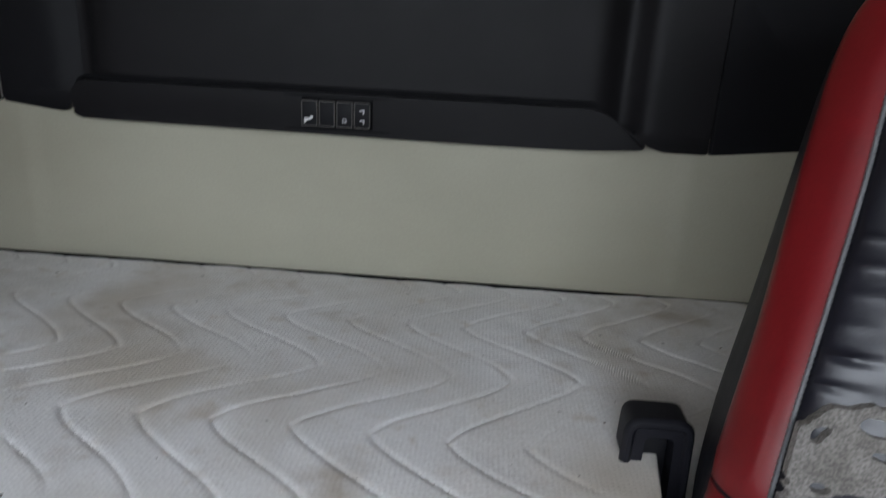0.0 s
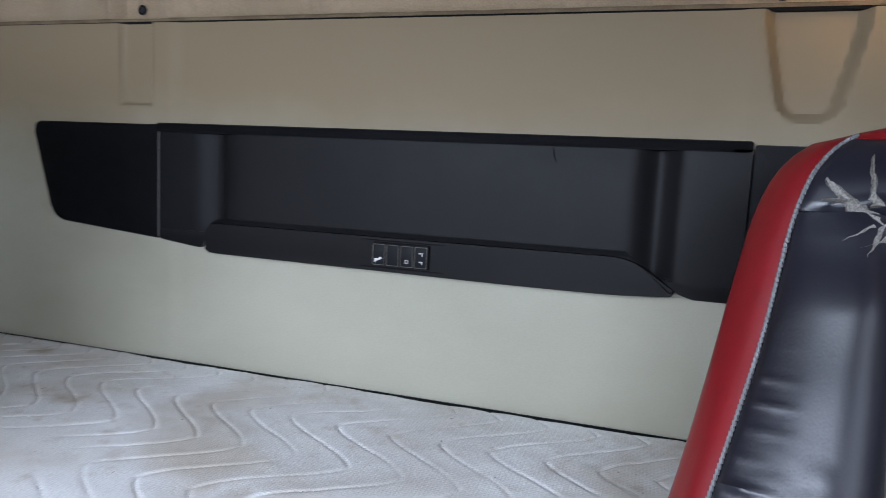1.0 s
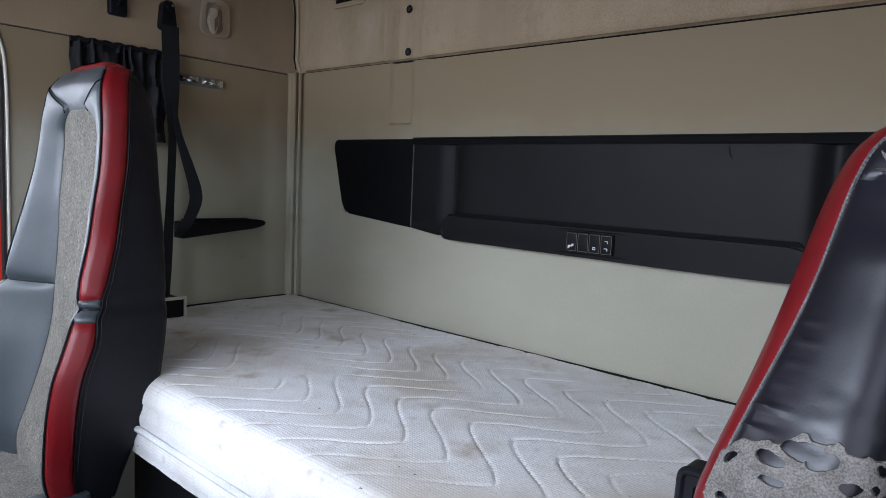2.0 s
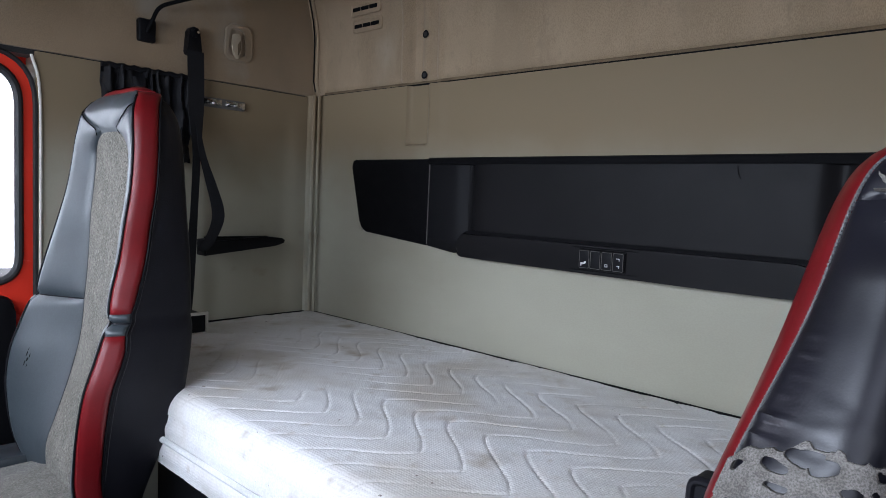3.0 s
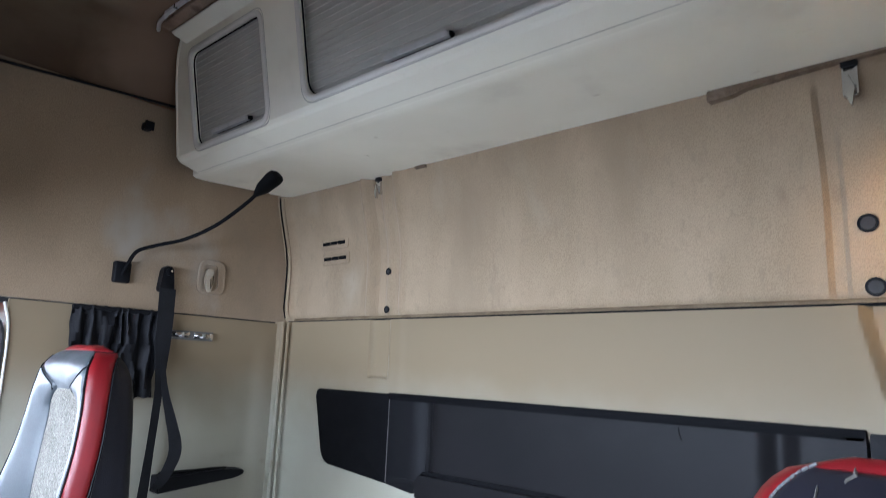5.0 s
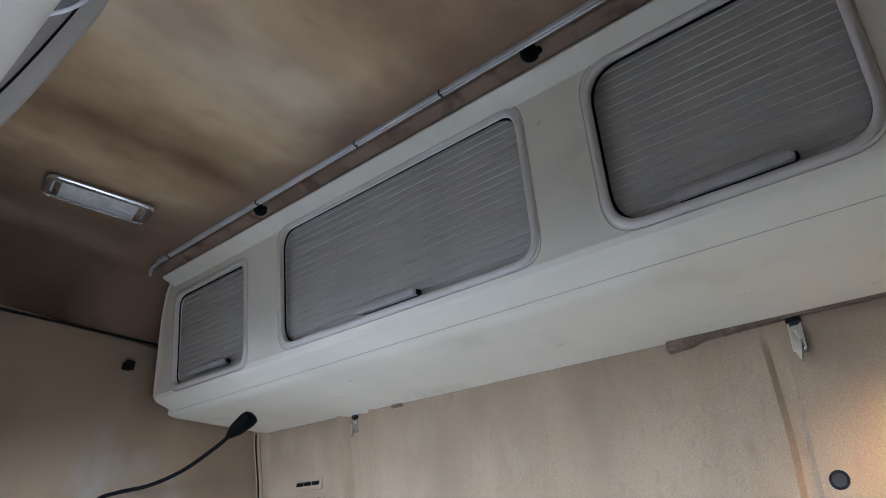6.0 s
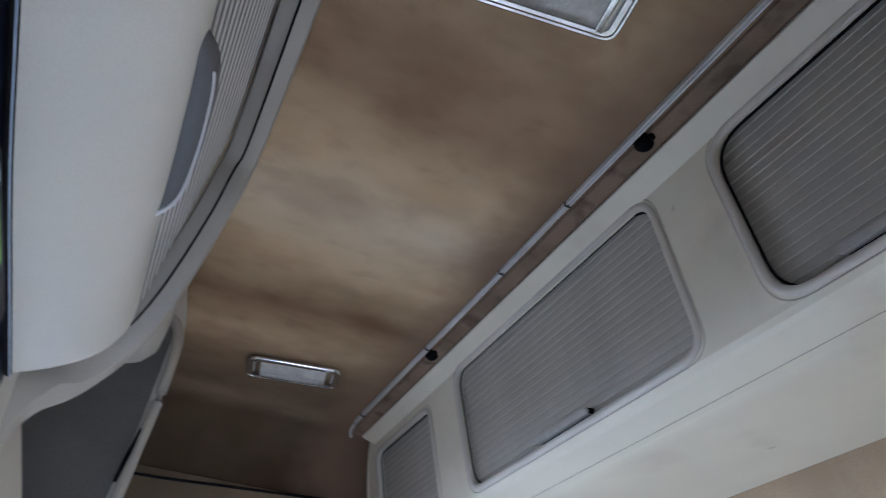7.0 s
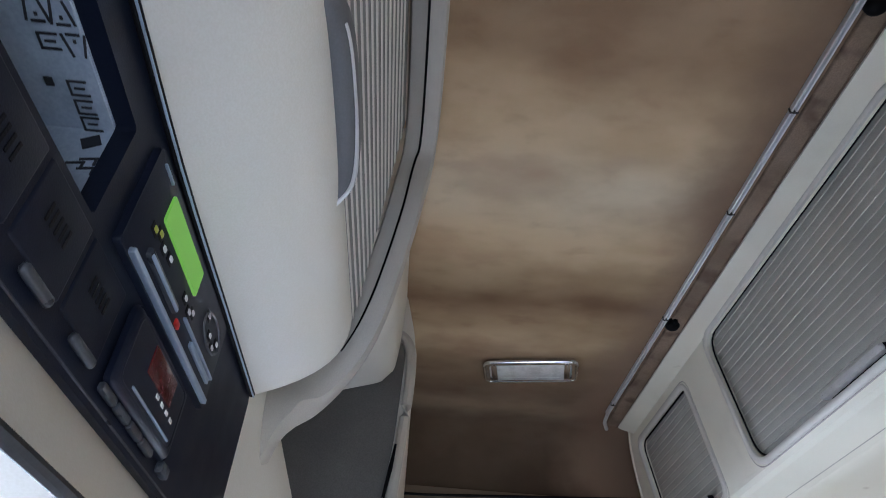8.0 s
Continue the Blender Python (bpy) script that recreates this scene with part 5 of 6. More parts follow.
    part("headrest_cap", pad(-4.1 if worn else -3.93, 4.1 if worn else 3.93, 1.0716 if worn else (lambda k: 1.0730 + 0.050 * min(max((abs(k) - 1.22) / 2.71, 0), 1)), 1.142 if worn else 1.1535, 0.008 if worn else 0.005, M, 64, 0.005, creases, (0.0008, 0.018) if worn else (0.0008, 0.02)), leather, s, "black leather headrest cap")
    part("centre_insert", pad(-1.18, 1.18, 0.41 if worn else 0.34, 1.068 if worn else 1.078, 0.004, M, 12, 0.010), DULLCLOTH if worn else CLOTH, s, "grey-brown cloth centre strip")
    bm = bmesh.new()
    for side in (-1, 1):
        for z in span(0.43, 1.140, 0.0045):
            k = side * (4.13 if worn else 5.9)
            p, n = M @ (seat_skin(k, z) + skin_normal(k, z) * 0.0035), (M.to_3x3() @ skin_normal(k, z))
            q = M @ (seat_skin(k + side * 0.03 * worn, z + 0.0040) + skin_normal(k, z) * 0.0035)
            tube([p, q], 0.0020 if worn else 0.0004, 5, bm)
    tagged(part("stitching", bm, STITCH if worn else DARKTHREAD, s, "pale stitching along the red band" if worn else "dark stitching along the red band"), kind="stuff")
    # cushion and pedestal
    drop = 0.0 if worn else 0.105
    T = lambda x, y, z: M @ Vector((x, y, z - drop))
    cush = rounded(rect(-0.235, -1.33, 0.235, -0.83), [0.08, 0.08, 0.03, 0.03], 6)
    part("seat", prism(cush, lambda u, v, w: T(u, v, w), 0.34, 0.465, 0.03, 4), SHELLL, s, "black seat cushion")
    part("seat_insert", prism(rounded(rect(-0.13, -1.29, 0.13, -0.84), 0.03, 4), lambda u, v, w: T(u, v, w), 0.45, 0.474, 0.008), CLOTH, s, "grey-brown cloth seat centre")
    for side in (-1, 1):
        part("seat_bolster", prism(rounded(rect(side * 0.19 - 0.045, -1.30, side * 0.19 + 0.045, -0.84), 0.035, 4), lambda u, v, w: T(u, v, w), 0.44, 0.485, 0.015, 3), leather, s)
    bm = bmesh.new()
    ped = rounded(rect(-0.18, -1.22, 0.18, -0.82), 0.03)
    prism(ped, lambda u, v, w: Vector((T(u, v, 0.3).x, T(u, v, 0.3).y, w)), 0.0, T(0, -1.0, 0.345).z, bm=bm)
    part("pedestal", bm, BLACK, s, "black seat pedestal")
    FLARE[0], KIND[0] = (0.015, 0)
    # recliner and tilt hinge at the foot of the backrest
    for side in (-1, 1) if worn else ():
        part("hinge_cover", prism(rounded([(-0.86, 0.36), (-0.72, 0.36), (-0.71, 0.44), (-0.76, 0.50), (-0.84, 0.48)], 0.02), lambda u, v, w: T(w, u, v), side * 0.19, side * 0.222, 0.008), BLACK, s)
    return s


DARKTHREAD = material("dark_thread", (0.05, 0.05, 0.055), None, 60, 0.8, 0.0, 300, fine=0)
STITCH = material("pale_thread", (0.16, 0.16, 0.165), None, 60, 0.8, 0.0, 300, fine=0)


PASS = Matrix.Translation((-0.645, 0, 0))


def crack_marks(seat_thing):
    """A small cracked spot in the passenger bolster's leather."""
    KIND[0] = 1
    bm = bmesh.new()
    for k, z, lk, lz in ((-3.03, 0.592, 0.06, 0.006), (-2.97, 0.580, 0.08, 0.005), (-3.06, 0.572, 0.05, 0.006), (-2.90, 0.588, 0.04, 0.006), (-3.0, 0.602, 0.03, 0.004), (-2.94, 0.568, 0.03, 0.004)):
        q = [PASS @ (seat_skin(k + a * lk, z + b * lz) + skin_normal(k, z) * 0.0058) for a, b in ((-0.5, -1), (0.3, -0.5), (0.5, 0.6), (0.1, 1), (-0.35, 0.3))]
        low = [v - skin_normal(k, z) * 0.003 for v in q]
        top_v, low_v = [bm.verts.new(v) for v in q], [bm.verts.new(v) for v in low]
        bm.faces.new(top_v)
        for i in range(5):
            bm.faces.new((top_v[i], top_v[(i + 1) % 5], low_v[(i + 1) % 5], low_v[i]))
    part("crack", bm, DEEP, seat_thing, "small cracked spot in the leather")
    KIND[0] = 0


DRIVER = Matrix.Translation((0.765, 0.265, -0.085)) @ Matrix.Translation((0, -0.75, 0.5)) @ Matrix.Rotation(radians(-4), 4, "X") @ Matrix.Translation((0, 0.75, -0.5))
crack_marks(seat(PASS, (-0.645, -1.0, 0.0), "black leather truck seat with red edge bands and a cloth centre", False))
driver_seat = seat(DRIVER, (0.765, -0.75, 0.0), "worn black leather truck seat with red bands and torn cover", True)


def tear(strokes, seed):
    """Bare foam where the driver's headrest leather has split: ragged tapering strips along lines of (k, z, half width)."""
    rng = random.Random(seed)
    bm = bmesh.new()
    for i, line in enumerate(strokes):
        lift = 0.0104 + 0.0005 * i
        pts = []
        for (k0, z0, w0), (k1, z1, w1) in zip(line, line[1:]):
            n = max(3, int(math.hypot((k1 - k0) * 0.04, z1 - z0) / 0.004))
            pts += [(k0 + (k1 - k0) * j / n, z0 + (z1 - z0) * j / n, w0 + (w1 - w0) * j / n) for j in range(n)]
        pts.append(line[-1])
        rows = []
        for j, (k, z, w) in enumerate(pts):
            (ka, za, _), (kb, zb, _) = pts[max(j - 1, 0)], pts[min(j + 1, len(pts) - 1)]
            dx, dz = (kb - ka) * 0.04, zb - za
            L = math.hypot(dx, dz) or 1.0
            row = []
            for f, h in ((-1.0, 0.002), (-0.8, lift), (-0.25, lift + 0.002), (0.3, lift + 0.0016), (0.8, lift), (1.0, 0.002)):
                e = 0.44 * f * w * (rng.uniform(0.35, 1.6) if abs(f) > 0.5 else 1.0) + 0.0016 * noise.noise((k * 9, z * 160, i))
                kk, zz = k - dz / L * e / 0.04, z + dx / L * e
                row.append(bm.verts.new(DRIVER @ (seat_skin(kk, zz) + skin_normal(kk, zz) * (h + rng.uniform(-0.0006, 0.0006)))))
            rows.append(row)
        for A, B in zip(rows, rows[1:]):
            for j in range(5):
                bm.faces.new((A[j], A[j + 1], B[j + 1], B[j]))
        bm.faces.new(rows[0])
        bm.faces.new(rows[-1][::-1])
    bmesh.ops.recalc_face_normals(bm, faces=bm.faces)
    return bm


part("torn_patch", tear([
    [(-2.52, 1.046, 0.006), (-2.75, 1.057, 0.014), (-3.20, 1.075, 0.013), (-3.60, 1.092, 0.006), (-3.80, 1.099, 0.001)],
    [(-2.87, 1.076, 0.008), (-3.05, 1.100, 0.005), (-3.20, 1.119, 0.001)],
    [(-2.92, 1.058, 0.006), (-3.33, 1.044, 0.0008)],
    [(-2.70, 1.050, 0.006), (-3.10, 1.039, 0.0008)],
    [(-3.30, 1.080, 0.005), (-3.73, 1.081, 0.0008)],
    [(-2.50, 1.054, 0.008), (-2.30, 1.064, 0.005), (-2.13, 1.070, 0.0025), (-1.30, 1.074, 0.0012)],
    [(-2.78, 1.060, 0.005), (-2.98, 1.034, 0.0025), (-3.05, 1.018, 0.0006)],
    [(-2.70, 1.052, 0.005), (-2.62, 1.028, 0.002), (-2.66, 1.012, 0.0006)]], 3), FOAM, driver_seat, "bare foam showing through a tear")


def bare_foam(k0, k1, z0, z1):
    """Foam backing on the driver's bolster where the leather has flaked away: a lumpy sheet with ragged holes down to the leather."""
    ks, zs = span(k0, k1, 0.017), span(z0, z1, 0.0018)

    def skin(k, z, h):
        roll = 0.015 * max(0.0, math.sin(math.pi * min(max((abs(k) - 1.22) / 2.88, 0), 1))) ** 0.8
        return DRIVER @ (seat_skin(k, z) + skin_normal(k, z) * (h + roll))

    def kept(k, z):
        x = k * 0.035
        rim = z1 - 0.042 + 0.022 * noise.noise((x * 40, 0.3, 7)) + 0.014 * noise.noise((x * 130, 1.3, 7))
        if z > rim:
            return False
        cell = noise.voronoi((x * 92 + 0.55 * noise.noise((x * 70, z * 60, 1)), z * 72 + 0.55 * noise.noise((x * 70, z * 60, 5)), 2.0))[0][0]
        return cell > 0.33 + 0.26 * noise.noise((x * 30, z * 22, 9))

    bm = bmesh.new()
    top = {}
    for i, k in enumerate(ks):
        for j, z in enumerate(zs):
            lump = 0.0155 + 0.0022 * noise.noise((k * 1.6, z * 60, 3)) + 0.0012 * noise.noise((k * 5, z * 170, 4))
            top[i, j] = bm.verts.new(skin(k, z, lump))
    for i in range(len(ks) - 1):
        for j in range(len(zs) - 1):
            if kept((ks[i] + ks[i + 1]) / 2, (zs[j] + zs[j + 1]) / 2):
                bm.faces.new((top[i, j], top[i + 1, j], top[i + 1, j + 1], top[i, j + 1]))
    bmesh.ops.delete(bm, geom=[v for v in bm.verts if not v.link_faces], context="VERTS")
    for _ in range(4):
        bmesh.ops.smooth_vert(bm, verts=[v for v in bm.verts if v.is_boundary], factor=0.6, use_axis_x=True, use_axis_y=True, use_axis_z=True)
    bmesh.ops.recalc_face_normals(bm, faces=bm.faces)
    wall = bmesh.ops.extrude_edge_only(bm, edges=[e for e in bm.edges if e.is_boundary])
    inward = DRIVER.to_3x3() @ Vector((0.0, 0.0075, 0.0))
    for v in [g for g in wall["geom"] if isinstance(g, bmesh.types.BMVert)]:
        v.co += inward
    return bm


part("torn_foam", bare_foam(-4.04, -1.3, 0.50, 0.850), FOAM, driver_seat, "ragged bare foam with holes where leather flaked off")
part("torn_patch", tear([[(-2.72, 1.126, 0.001), (-2.66, 1.134, 0.005), (-2.70, 1.141, 0.001)]], 5), FOAM, driver_seat, "small split in the headrest leather")
part("torn_patch", tear([[(-2.40, 1.093, 0.0008), (-2.26, 1.098, 0.003), (-2.10, 1.103, 0.0008)]], 6), FOAM, driver_seat, "small split in the headrest leather")


def buckle():
    b = thing("belt_buckle", (0.499, -0.44, 0.43), "black plastic belt buckle on a stalk beside the driver's seat", "seat belt buckle")
    X, Y, Z = 0.009, 0.029, -0.017
    part("stalk", box(0.476 + X, 0.508 + X, -0.478 + Y, -0.458 + Y, 0.43, 0.51 + Z, 0.006), BLACK, b)
    outer = rounded([(0.456 + X, 0.49 + Z), (0.526 + X, 0.49 + Z), (0.522 + X, 0.642 + Z), (0.460 + X, 0.642 + Z)], 0.014, 6)
    inner = rounded([(0.476 + X, 0.505 + Z), (0.510 + X, 0.505 + Z), (0.507 + X, 0.622 + Z), (0.478 + X, 0.622 + Z)], 0.007)
    part("body", plate(outer, [inner[::-1]], XZ, -0.500 + Y, -0.462 + Y), SHELLL, b, "soft black buckle sleeve")
    part("rim", ring_bead([((u - 0.491 - X) * 0.93 + 0.491 + X, (v - 0.566 - Z) * 0.95 + 0.566 + Z) for u, v in outer], XZ, -0.498 + Y, 0.012, -0.007), SHELLL, b)
    part("slot", box(0.474 + X, 0.512 + X, -0.478 + Y, -0.466 + Y, 0.502 + Z, 0.626 + Z), DEEP, b)
    part("tongue_plate", box(0.480 + X, 0.5055 + X, -0.486 + Y, -0.474 + Y, 0.530 + Z, 0.612 + Z, 0.003), BLACK, b)
    part("release", box(0.483 + X, 0.503 + X, -0.494 + Y, -0.474 + Y, 0.508 + Z, 0.530 + Z, 0.003), CHROME, b, "worn metal release tab")


buckle()


# ---------------------------------------------------------------- header over the windscreen
def header_locker():
    """Driver's header unit: console niche below, cream bulged door and ribbed shutter above, in a pale frame."""
    h = thing("header_locker", (0.68, -1.5, 1.40), "cream header locker with bulged door and ribbed shutter", "locker")
    x0, x1 = 0.25, 1.10
    part("body", prism([(-2.05, 1.44), (-1.52, 1.36), (-1.52, 1.520), (-1.352, 1.520), (-1.30, 1.54), (-1.275, 1.60), (-1.245, 1.86), (-1.25, 2.03), (-2.05, 2.0)], YZ, x0 + 0.02, x1), CREAM, h)

    def door(u, v, w):
        t = v
        y = -1.338 + 0.096 * math.sin(t * math.pi / 2)
        z = 1.512 + 0.10 * t ** 1.15 + 0.085 * max(u - 0.62, 0) * (1 - t)
        n = Vector((0, 0.75, -0.65)).normalized()
        return Vector((u, y, z)) + n * (w + 0.008 * math.sin(math.pi * t))

    bm = sheet(span(x0 + 0.008, x1, 0.02), span(0, 1, 0.08), lambda u, v: door(u, v, -0.018 * (1 - step(u, x0 + 0.008, x0 + 0.04))), (0, -0.03, 0.01))
    part("door", bm, CREAM, h, "smooth cream bulged door")

    def face(u, v, w):
        return Vector((u, -1.236 + 0.036 * v + w, 1.615 + 0.245 * v))

    sh = part("shutter", prism([(x0 + 0.01, -0.02), (x1, -0.02), (x1, 1.1), (0.352, 1.1), (0.345, 1.0), (x0 + 0.015, 0.22)], face, -0.035, -0.012), HEADSLAT, h, "grey ribbed shutter")
    for i in range(16):
        v = 0.012 + i * 0.0665
        a = x0 + 0.012 if v < 0.22 else x0 + 0.015 + (0.345 - x0 - 0.015) * (v - 0.22) / 0.78
        part("rib", prism([(a, v - 0.0055), (x1, v - 0.0055), (x1, v + 0.0055), (a, v + 0.0055)], face, -0.013, -0.0104), BEAD, sh, "thin pale rib")
    bow = curve_points([(0.512, -1.255, 1.593), (0.528, -1.244, 1.604), (0.56, -1.240, 1.609), (0.62, -1.239, 1.610), (0.68, -1.242, 1.606), (0.712, -1.256, 1.596)], 8)
    bar = part("handle", tube(bow, [0.004 + 0.011 * math.sin(math.pi * (0.06 + 0.88 * i / (len(bow) - 1))) ** 0.3 for i in range(len(bow))], 16), HEADGRIP, h, "curved grey grip")
    edge = [p + Vector((0, 0.82, -0.57)) * (0.0045 + 0.011 * math.sin(math.pi * (0.06 + 0.88 * i / (len(bow) - 1))) ** 0.3) for i, p in enumerate(bow)]
    part("grip_edge", tube(edge[:-8], [0.0024 - 0.0012 * step(i, 8, 26) for i in range(len(edge) - 8)], 6), RAIL, bar, "bright edge of the grip")
    # pale frame: along the roof, down the slanted end and back under the door
    rim = curve_points([(1.10, -1.186, 1.895), (0.70, -1.186, 1.895), (0.35, -1.185, 1.89), (0.293, -1.197, 1.80), (0.243, -1.223, 1.69), (0.212, -1.252, 1.620), (0.198, -1.288, 1.570), (0.2035, -1.318, 1.541), (0.2045, -1.337, 1.512), (0.200, -1.352, 1.465)], 8)
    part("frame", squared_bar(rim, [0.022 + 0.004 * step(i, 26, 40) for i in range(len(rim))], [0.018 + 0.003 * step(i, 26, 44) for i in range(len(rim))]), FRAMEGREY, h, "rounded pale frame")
    inner = []
    for a, b, c in zip(rim[:41], rim[1:42], rim[2:43]):
        d = (c - a).normalized()
        inner.append(b + Vector((-d.z, 0, d.x)) * 0.029)
    part("seam", tube(inner, [0.0015 - 0.0006 * step(i, 31, 41) for i in range(len(inner))], 8), DEEP, h, "dark strip in the gap round the shutter")
    part("fascia", prism([(-2.05, 1.93), (-1.215, 1.905), (-1.20, 1.935), (-1.215, 2.06), (-2.05, 2.04)], YZ, 0.33, 1.10), CREAM, h)
    return h


header_locker()


def console():
    c = thing("header_console", (0.6, -1.36, 1.35), "black header console with tachograph and switches", "console")
    Y = -1.332
    outline = rounded([(0.298, 1.350), (1.09, 1.350), (1.09, 1.538), (0.80, 1.528), (0.62, 1.514), (0.296, 1.509)], [0.004, 0.004, 0.004, 0.05, 0.05, 0.012])
    slot = rounded([(0.673, 1.421), (0.94, 1.418), (0.94, 1.508), (0.673, 1.486)], 0.004)
    part("fascia", plate(outline, [slot[::-1]], XZ, Y - 0.012, Y), CONSOLE, c, "black console fascia")
    part("lower_fascia", prism([(-1.336, 1.348), (-1.2975, 1.294), (-1.38, 1.280), (-1.60, 1.36), (-1.60, 1.40), (-1.345, 1.36)], YZ, 0.30, 1.10), CREAM, c, "cream lower edge of the header")
    part("lower_seal", tube([(0.24, -1.2985, 1.291), (1.10, -1.2985, 1.291)], 0.0035, 8), RUBBER, c, "black strip under the header")
    part("low_groove", tube([(0.30, Y + 0.0006, 1.3545), (1.09, Y + 0.0006, 1.3545)], 0.0008, 5), GRIP, c, "fine line along the fascia's foot")
    top = [Vector((x, Y + 0.003, z)) for x, z in ((0.302, 1.507), (0.45, 1.5095), (0.62, 1.5125), (0.80, 1.5265), (1.09, 1.5365))]
    part("top_edge", tube(curve_points(top, 4), 0.0032, 8), CHARCOAL, c, "rounded upper edge of the fascia")
    # thin steel bar draws the highlight on the fascia's upper edge
    part("bright_edge", tube(curve_points([p + Vector((0, 0.0022, -0.0028)) for p in top], 4), 0.0009, 5), STEEL, c, "thin steel line drawn as the fascia's edge highlight")

    def cheek(u, z):
        x = 0.300 - 0.185 * u - 0.01 * step(z, 1.50, 1.56) * u
        return Vector((x, Y - 0.002 + u ** 1.6 * min(0.40 * max(1.552 - z, 0), 0.075), z))

    part("end_cheek", sheet(span(0, 1, 0.08), span(1.29, 1.565, 0.012), cheek, (0.0, -0.06, 0.0)), CREAM, c, "cream end cheek")
    # tachograph
    t = part("tachograph", prism(rounded(rect(0.440, 1.425, 0.650, 1.499), 0.004), XZ, Y - 0.002, Y + 0.005, 0.002), CONSOLE, c, "black tachograph unit")
    part("display", prism(rounded(rect(0.532, 1.4695, 0.615, 1.4905), 0.002), XZ, Y + 0.004, Y + 0.0068), LCD, t, "green lit display")
    part("bright_line", box(0.449, 0.638, Y + 0.004, Y + 0.009, 1.4262, 1.4302, 0.001), STEEL, t, "bright front edge")
    part("drawer", box(0.556, 0.619, Y + 0.004, Y + 0.0085, 1.4390, 1.4455, 0.0015), GRIP, t, "paper drawer")
    part("drawer_edge", box(0.558, 0.617, Y + 0.0075, Y + 0.0095, 1.4394, 1.4420, 0.0006), STEEL, t)
    part("card_slot", box(0.446, 0.536, Y + 0.004, Y + 0.0072, 1.4478, 1.4498, 0.0005), STEEL, t)
    part("card_flap", box(0.454, 0.512, Y + 0.004, Y + 0.0075, 1.4405, 1.4448, 0.0008), STEEL, t)
    part("side_mark", box(0.622, 0.640, Y + 0.004, Y + 0.0066, 1.4922, 1.4940, 0.0005), STEEL, t)
    part("red_key", box(0.540, 0.5485, Y + 0.004, Y + 0.0068, 1.4362, 1.4412, 0.0010), REDKEY, t)
    for x, z, m in ((0.6205, 1.4575, YELLOWKEY), (0.612, 1.4610, YELLOWKEY), (0.601, 1.4580, WHITEINK), (0.588, 1.4600, WHITEINK), (0.545, 1.4592, WHITEINK), (0.532, 1.4565, WHITEINK), (0.525, 1.4602, WHITEINK), (0.492, 1.4790, WHITEINK), (0.478, 1.4700, WHITEINK), (0.466, 1.4660, WHITEINK), (0.458, 1.4738, WHITEINK)):
        part("key", box(x - 0.0024, x + 0.0024, Y + 0.004, Y + 0.0068, z - 0.0016, z + 0.0016, 0.0006), m, t)
        part("key_base", box(x - 0.0052, x + 0.0052, Y + 0.004, Y + 0.0058, z - 0.0036, z + 0.0036, 0.001), BLACK, t)
    part("key_ring", ring_bead([(0.474 + 0.024 * math.cos(i * math.pi / 12), 1.474 + 0.0125 * math.sin(i * math.pi / 12)) for i in range(24)], XZ, Y + 0.005, 0.0022, 0.0014), GRIP, t)
    # open radio slot: a bare sheet-metal cage behind the fascia
    cage = part("radio_cage", box(0.668, 0.945, Y - 0.150, Y - 0.146, 1.40, 1.51), DEEP, c, "empty radio slot")
    part("cage_floor", box(0.668, 0.945, Y - 0.146, Y - 0.012, 1.405, 1.413), DEEP, cage)
    part("cage_rear_end", box(0.942, 0.946, Y - 0.146, Y - 0.012, 1.413, 1.505), DEEP, cage)

    def zc(x):
        return 1.4850 + 0.080 * (x - 0.672)

    lid = part("cage_top", prism([(0.671, zc(0.671)), (0.945, zc(0.945)), (0.945, zc(0.945) + 0.0012), (0.671, zc(0.671) + 0.0012)], XZ, Y - 0.146, Y - 0.0115), TIN, cage, "bare galvanised sheet with stamped slots")
    flank = part("cage_flank", box(0.6695, 0.671, Y - 0.146, Y - 0.0115, 1.413, 1.4875), TIN, cage, "bare galvanised sheet with stamped slots")
    part("front_edge", tube([(0.672, Y - 0.0125, zc(0.672) - 0.0006), (0.94, Y - 0.0125, zc(0.94) - 0.0006)], 0.0009, 6), TIN, lid, "bright cut edge of the sheet")
    part("overlap", prism([(0.7105, zc(0.7105) - 0.0009), (0.945, zc(0.945) - 0.0009), (0.945, zc(0.945)), (0.7105, zc(0.7105))], XZ, Y - 0.146, Y - 0.013), TIN, lid)

    def mark(owner, at, u, v, lu, lv, turn=0.0):
        """A stamped slot, dark, centred at u, v of a sheet."""
        a, b = math.cos(turn), math.sin(turn)
        q = [(u + p * a - r * b, v + p * b + r * a) for p, r in ((-lu, -lv), (lu, -lv), (lu, lv), (-lu, lv))]
        part("slot", prism(q, at, 0.0, 0.0006), DARKINK, owner)

    def under(u, v, w):
        return Vector((u, v - 0.005, zc(u) - 0.0012 - w))

    def beside(u, v, w):
        return Vector((0.6712 + w, u, v))

    def cup(u, v, way):
        """An open cup of three slots round a small hole; way 1 opens towards the end, -1 away from it."""
        mark(lid, under, u - way * 0.0062, v, 0.0007, 0.0035)
        mark(lid, under, u, v - 0.0044, 0.0066, 0.0006, way * 0.22)
        mark(lid, under, u, v + 0.0044, 0.0066, 0.0006, -way * 0.22)
        mark(lid, under, u - way * 0.0025, v, 0.0010, 0.0007)

    def comb(u, v):
        """Three short slots on a long one."""
        mark(lid, under, u, v - 0.0052, 0.0048, 0.0006)
        for k in (-0.0042, 0.0, 0.0042):
            mark(lid, under, u + k, v, 0.0006, 0.0046 if k else 0.0028)

    for base in (0.0, 0.0475, 0.095):
        comb(0.7905 + base, -1.3555), cup(0.7890 + base, -1.3435, 1)
        cup(0.7735 + base, -1.3570, -1), cup(0.7725 + base, -1.3440, -1)
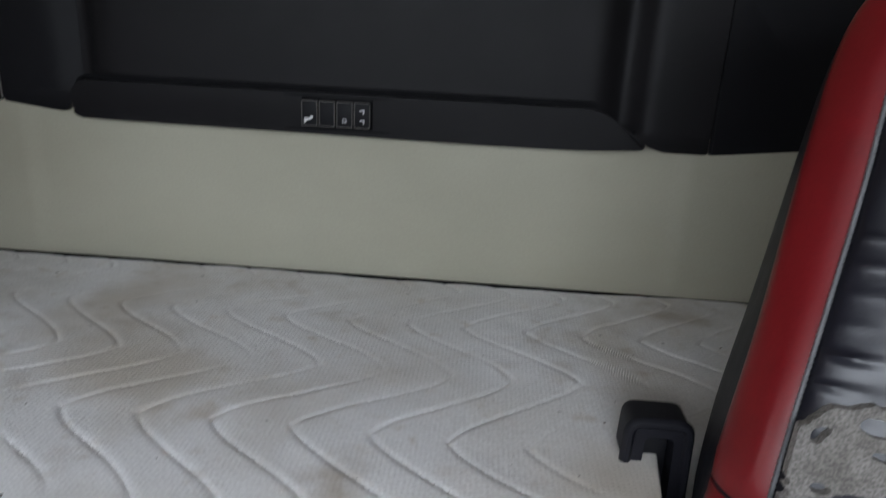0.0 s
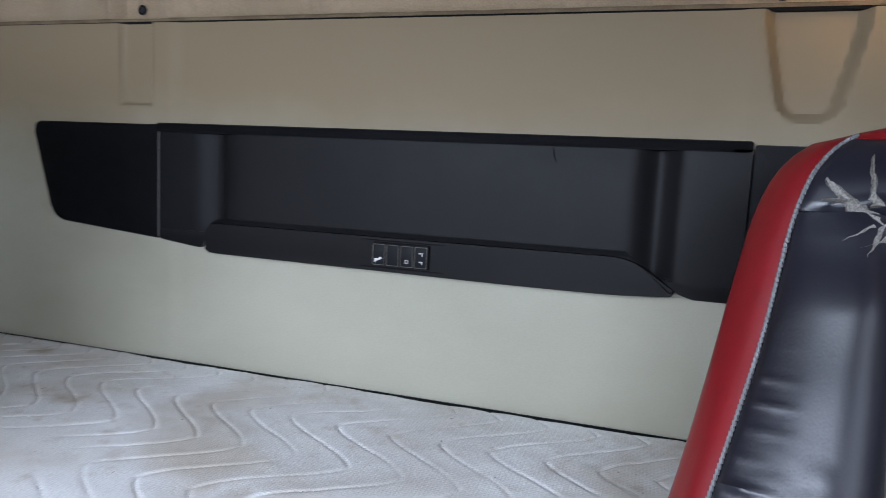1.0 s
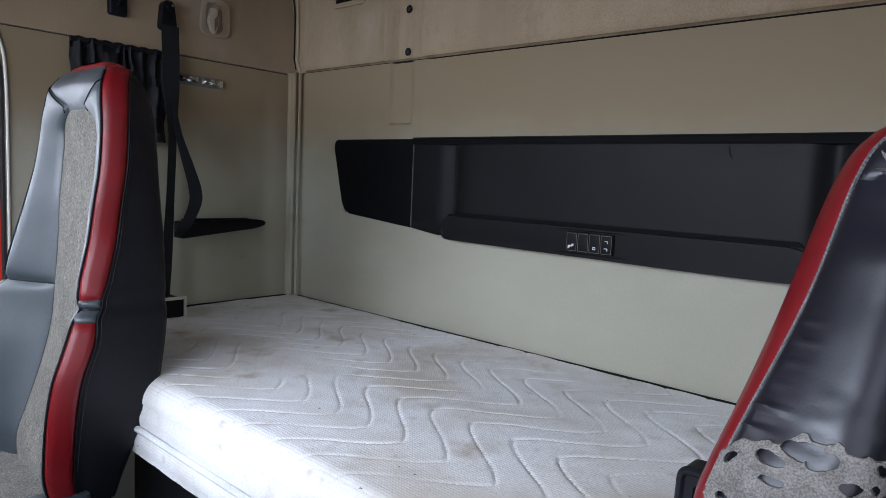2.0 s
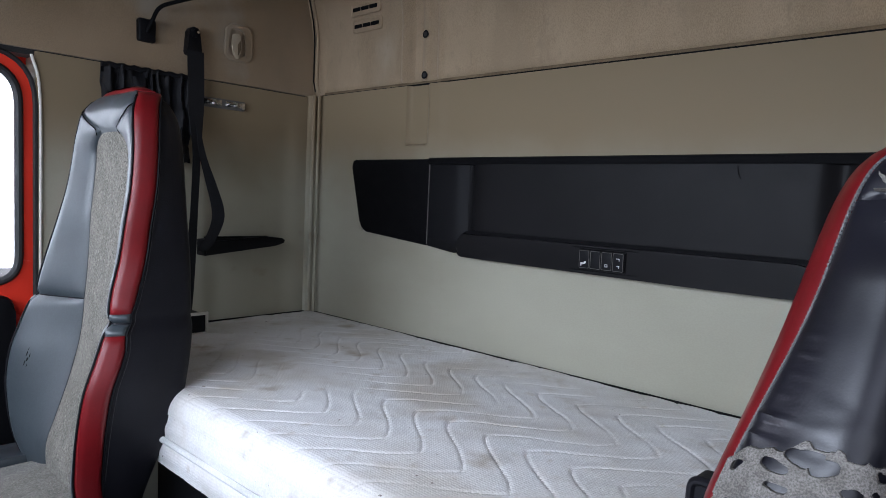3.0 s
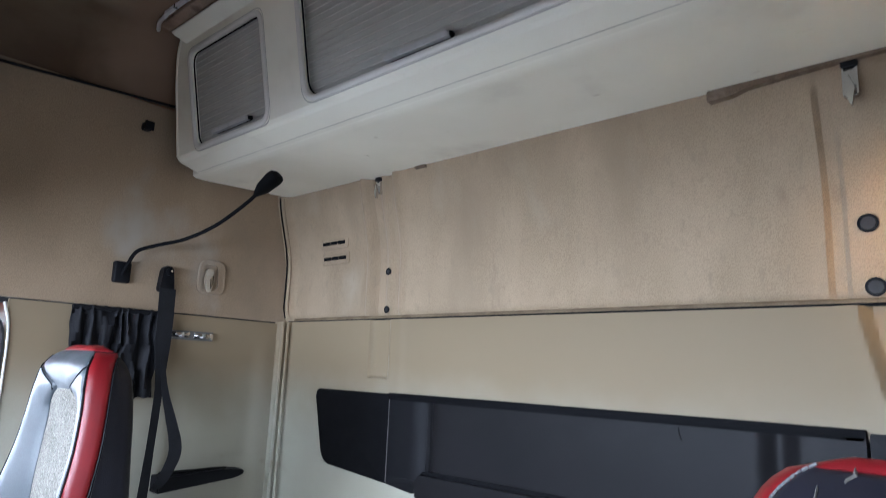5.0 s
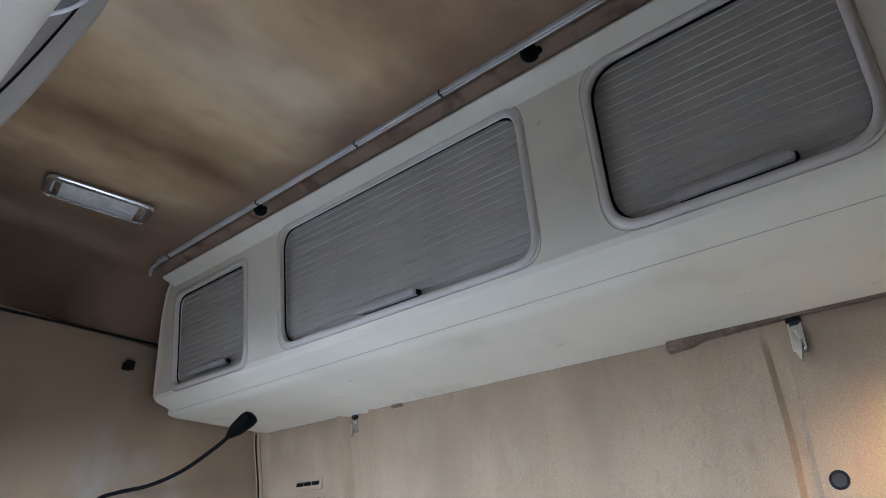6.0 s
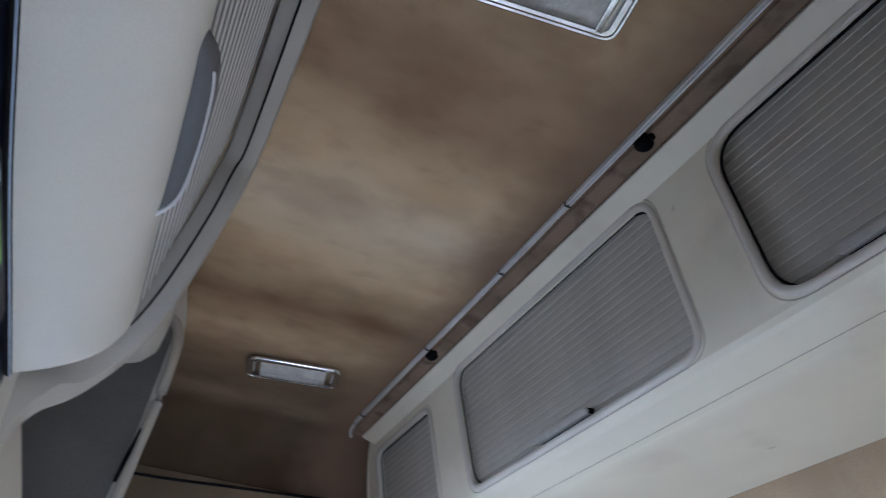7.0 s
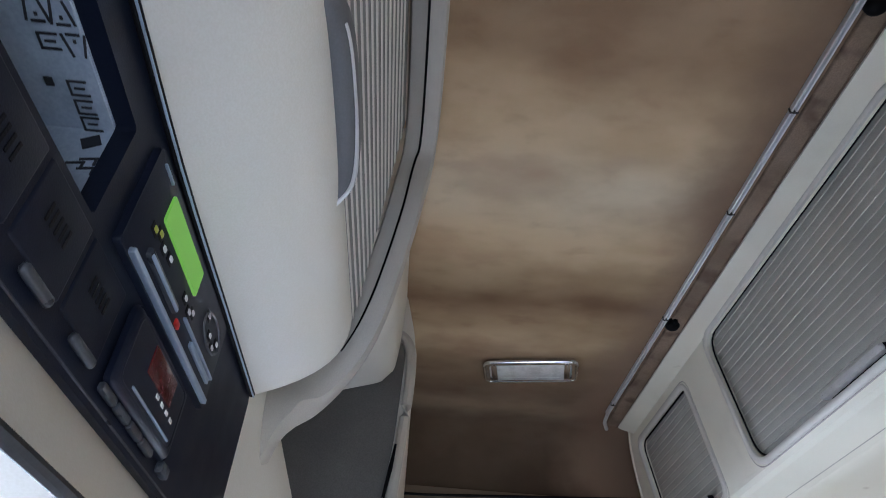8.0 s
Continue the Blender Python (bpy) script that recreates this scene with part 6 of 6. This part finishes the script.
    for u in (0.743, 0.838):
        cup(u, -1.3580, 1), cup(u - 0.001, -1.3460, 1)
    comb(0.726, -1.3560), cup(0.7245, -1.3435, -1)
    for u in (0.699, 0.687, 0.676):
        comb(u, -1.3500)
    mark(lid, under, 0.702, -1.3650, 0.0026, 0.0022)
    mark(lid, under, 0.792, -1.3660, 0.0026, 0.0022)
    mark(flank, beside, -1.3540, 1.4745, 0.0050, 0.0042, 0.5)
    for v, z in ((-1.3500, 1.4615), (-1.3560, 1.4580), (-1.3490, 1.4545)):
        mark(flank, beside, v, z, 0.0050, 0.0007, 0.15)
        mark(flank, beside, v + 0.004, z - 0.002, 0.0007, 0.0026)
    # row of blanks and switches under it
    for a in (0.612, 0.6675, 0.723, 0.7785, 0.834):
        blank = part("switch_blank", box(a, a + 0.0515, Y - 0.002, Y + 0.0012, 1.371, 1.416, 0.002, 3), CONSOLE, c, "blank switch plate")
        part("grip_bar", box(a + 0.009, a + 0.038, Y + 0.001, Y + 0.0062, 1.362, 1.3685, 0.0028, 3), GRIP, blank)
        for i in range(5):
            part("ridge", box(a + 0.016 + i * 0.005, a + 0.0178 + i * 0.005, Y + 0.001, Y + 0.0018, 1.391, 1.401), CHARCOAL, blank)
    toll = part("toll_unit", box(0.484, 0.602, Y - 0.001, Y + 0.0075, 1.366, 1.418, 0.006, 4), CONSOLE, c, "dark unit with a red window")
    part("bezel", ring_bead(rounded(rect(0.492, 1.3715, 0.596, 1.4135), 0.008), XZ, Y + 0.007, 0.003, 0.0008), CONSOLE, toll)
    part("window", box(0.515, 0.566, Y + 0.0065, Y + 0.0084, 1.3915, 1.4105, 0.001), REDLENS, toll, "dark red window")
    for i in range(4):
        part("key", box(0.5085 + i * 0.0245, 0.5305 + i * 0.0245, Y + 0.001, Y + 0.0055, 1.3600, 1.3656, 0.0018), GRIP, toll)
        part("mark", box(0.503 + i * 0.011, 0.5085 + i * 0.011, Y + 0.0070, Y + 0.0081, 1.3860 + 0.0004 * i, 1.3885 + 0.0004 * i), WHITEINK, toll)
    part("bright_edge", box(0.500, 0.578, Y + 0.0070, Y + 0.0088, 1.3748, 1.3762, 0.0004), STEEL, toll)
    part("end_key", box(0.470, 0.487, Y, Y + 0.006, 1.359, 1.3675, 0.002), GRIP, c)


console()


def middle_locker():
    """Centre of the header: a rounded cream locker over an open grey niche, then the passenger's locker with its grey end wall."""
    m = thing("middle_locker", (0.0, -1.6, 1.70), "cream rounded middle locker over an open grey niche", "locker")
    part("body", prism(rounded([(-2.05, 1.76), (-1.36, 1.786), (-1.212, 1.832), (-1.203, 1.92), (-1.20, 2.05), (-2.05, 2.05)], [0, 0.05, 0.05, 0.02, 0.01, 0], 7), YZ, -0.27, 0.20, 0.008, 3), CREAM, m)
    part("niche_back", box(-0.27, 0.26, -1.80, -1.78, 1.40, 1.78), GREYTRIM, m, "dark grey niche lining")
    part("niche_floor", box(-0.27, 0.26, -2.05, -1.40, 1.36, 1.40, 0.01), CREAM, m)
    part("catch", box(-0.262, -0.250, -1.226, -1.216, 1.852, 1.862, 0.002), DEEP, m, "small dark catch")
    p = thing("passenger_locker", (-0.65, -1.6, 1.40), "cream passenger header locker with a grey end wall", "locker")
    part("body", prism(rounded([(-2.05, 1.40), (-1.30, 1.36), (-1.205, 1.42), (-1.172, 1.80), (-1.170, 1.93), (-1.20, 2.05), (-2.05, 2.05)], [0, 0.03, 0.05, 0.05, 0.05, 0.01, 0], 6), YZ, XL + 0.012, -0.285), CREAM, p)
    part("end_wall", prism(rounded([(-2.03, 1.43), (-1.31, 1.39), (-1.222, 1.44), (-1.196, 1.72), (-1.190, 1.92), (-1.25, 1.96), (-2.03, 1.96)], 0.03), YZ, -0.285, -0.275, 0.003), GREYTRIM, p, "dark grey end wall")
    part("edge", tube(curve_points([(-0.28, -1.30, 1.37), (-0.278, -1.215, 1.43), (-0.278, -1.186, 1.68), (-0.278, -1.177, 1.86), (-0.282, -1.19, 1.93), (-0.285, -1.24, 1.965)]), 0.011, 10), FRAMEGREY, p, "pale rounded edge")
    part("edge_slot", tube([(-0.268, -1.192, 1.70), (-0.268, -1.197, 1.655), (-0.268, -1.205, 1.60)], [0.002, 0.004, 0.003], 8), DEEP, p, "dark slot beside the edge")


middle_locker()
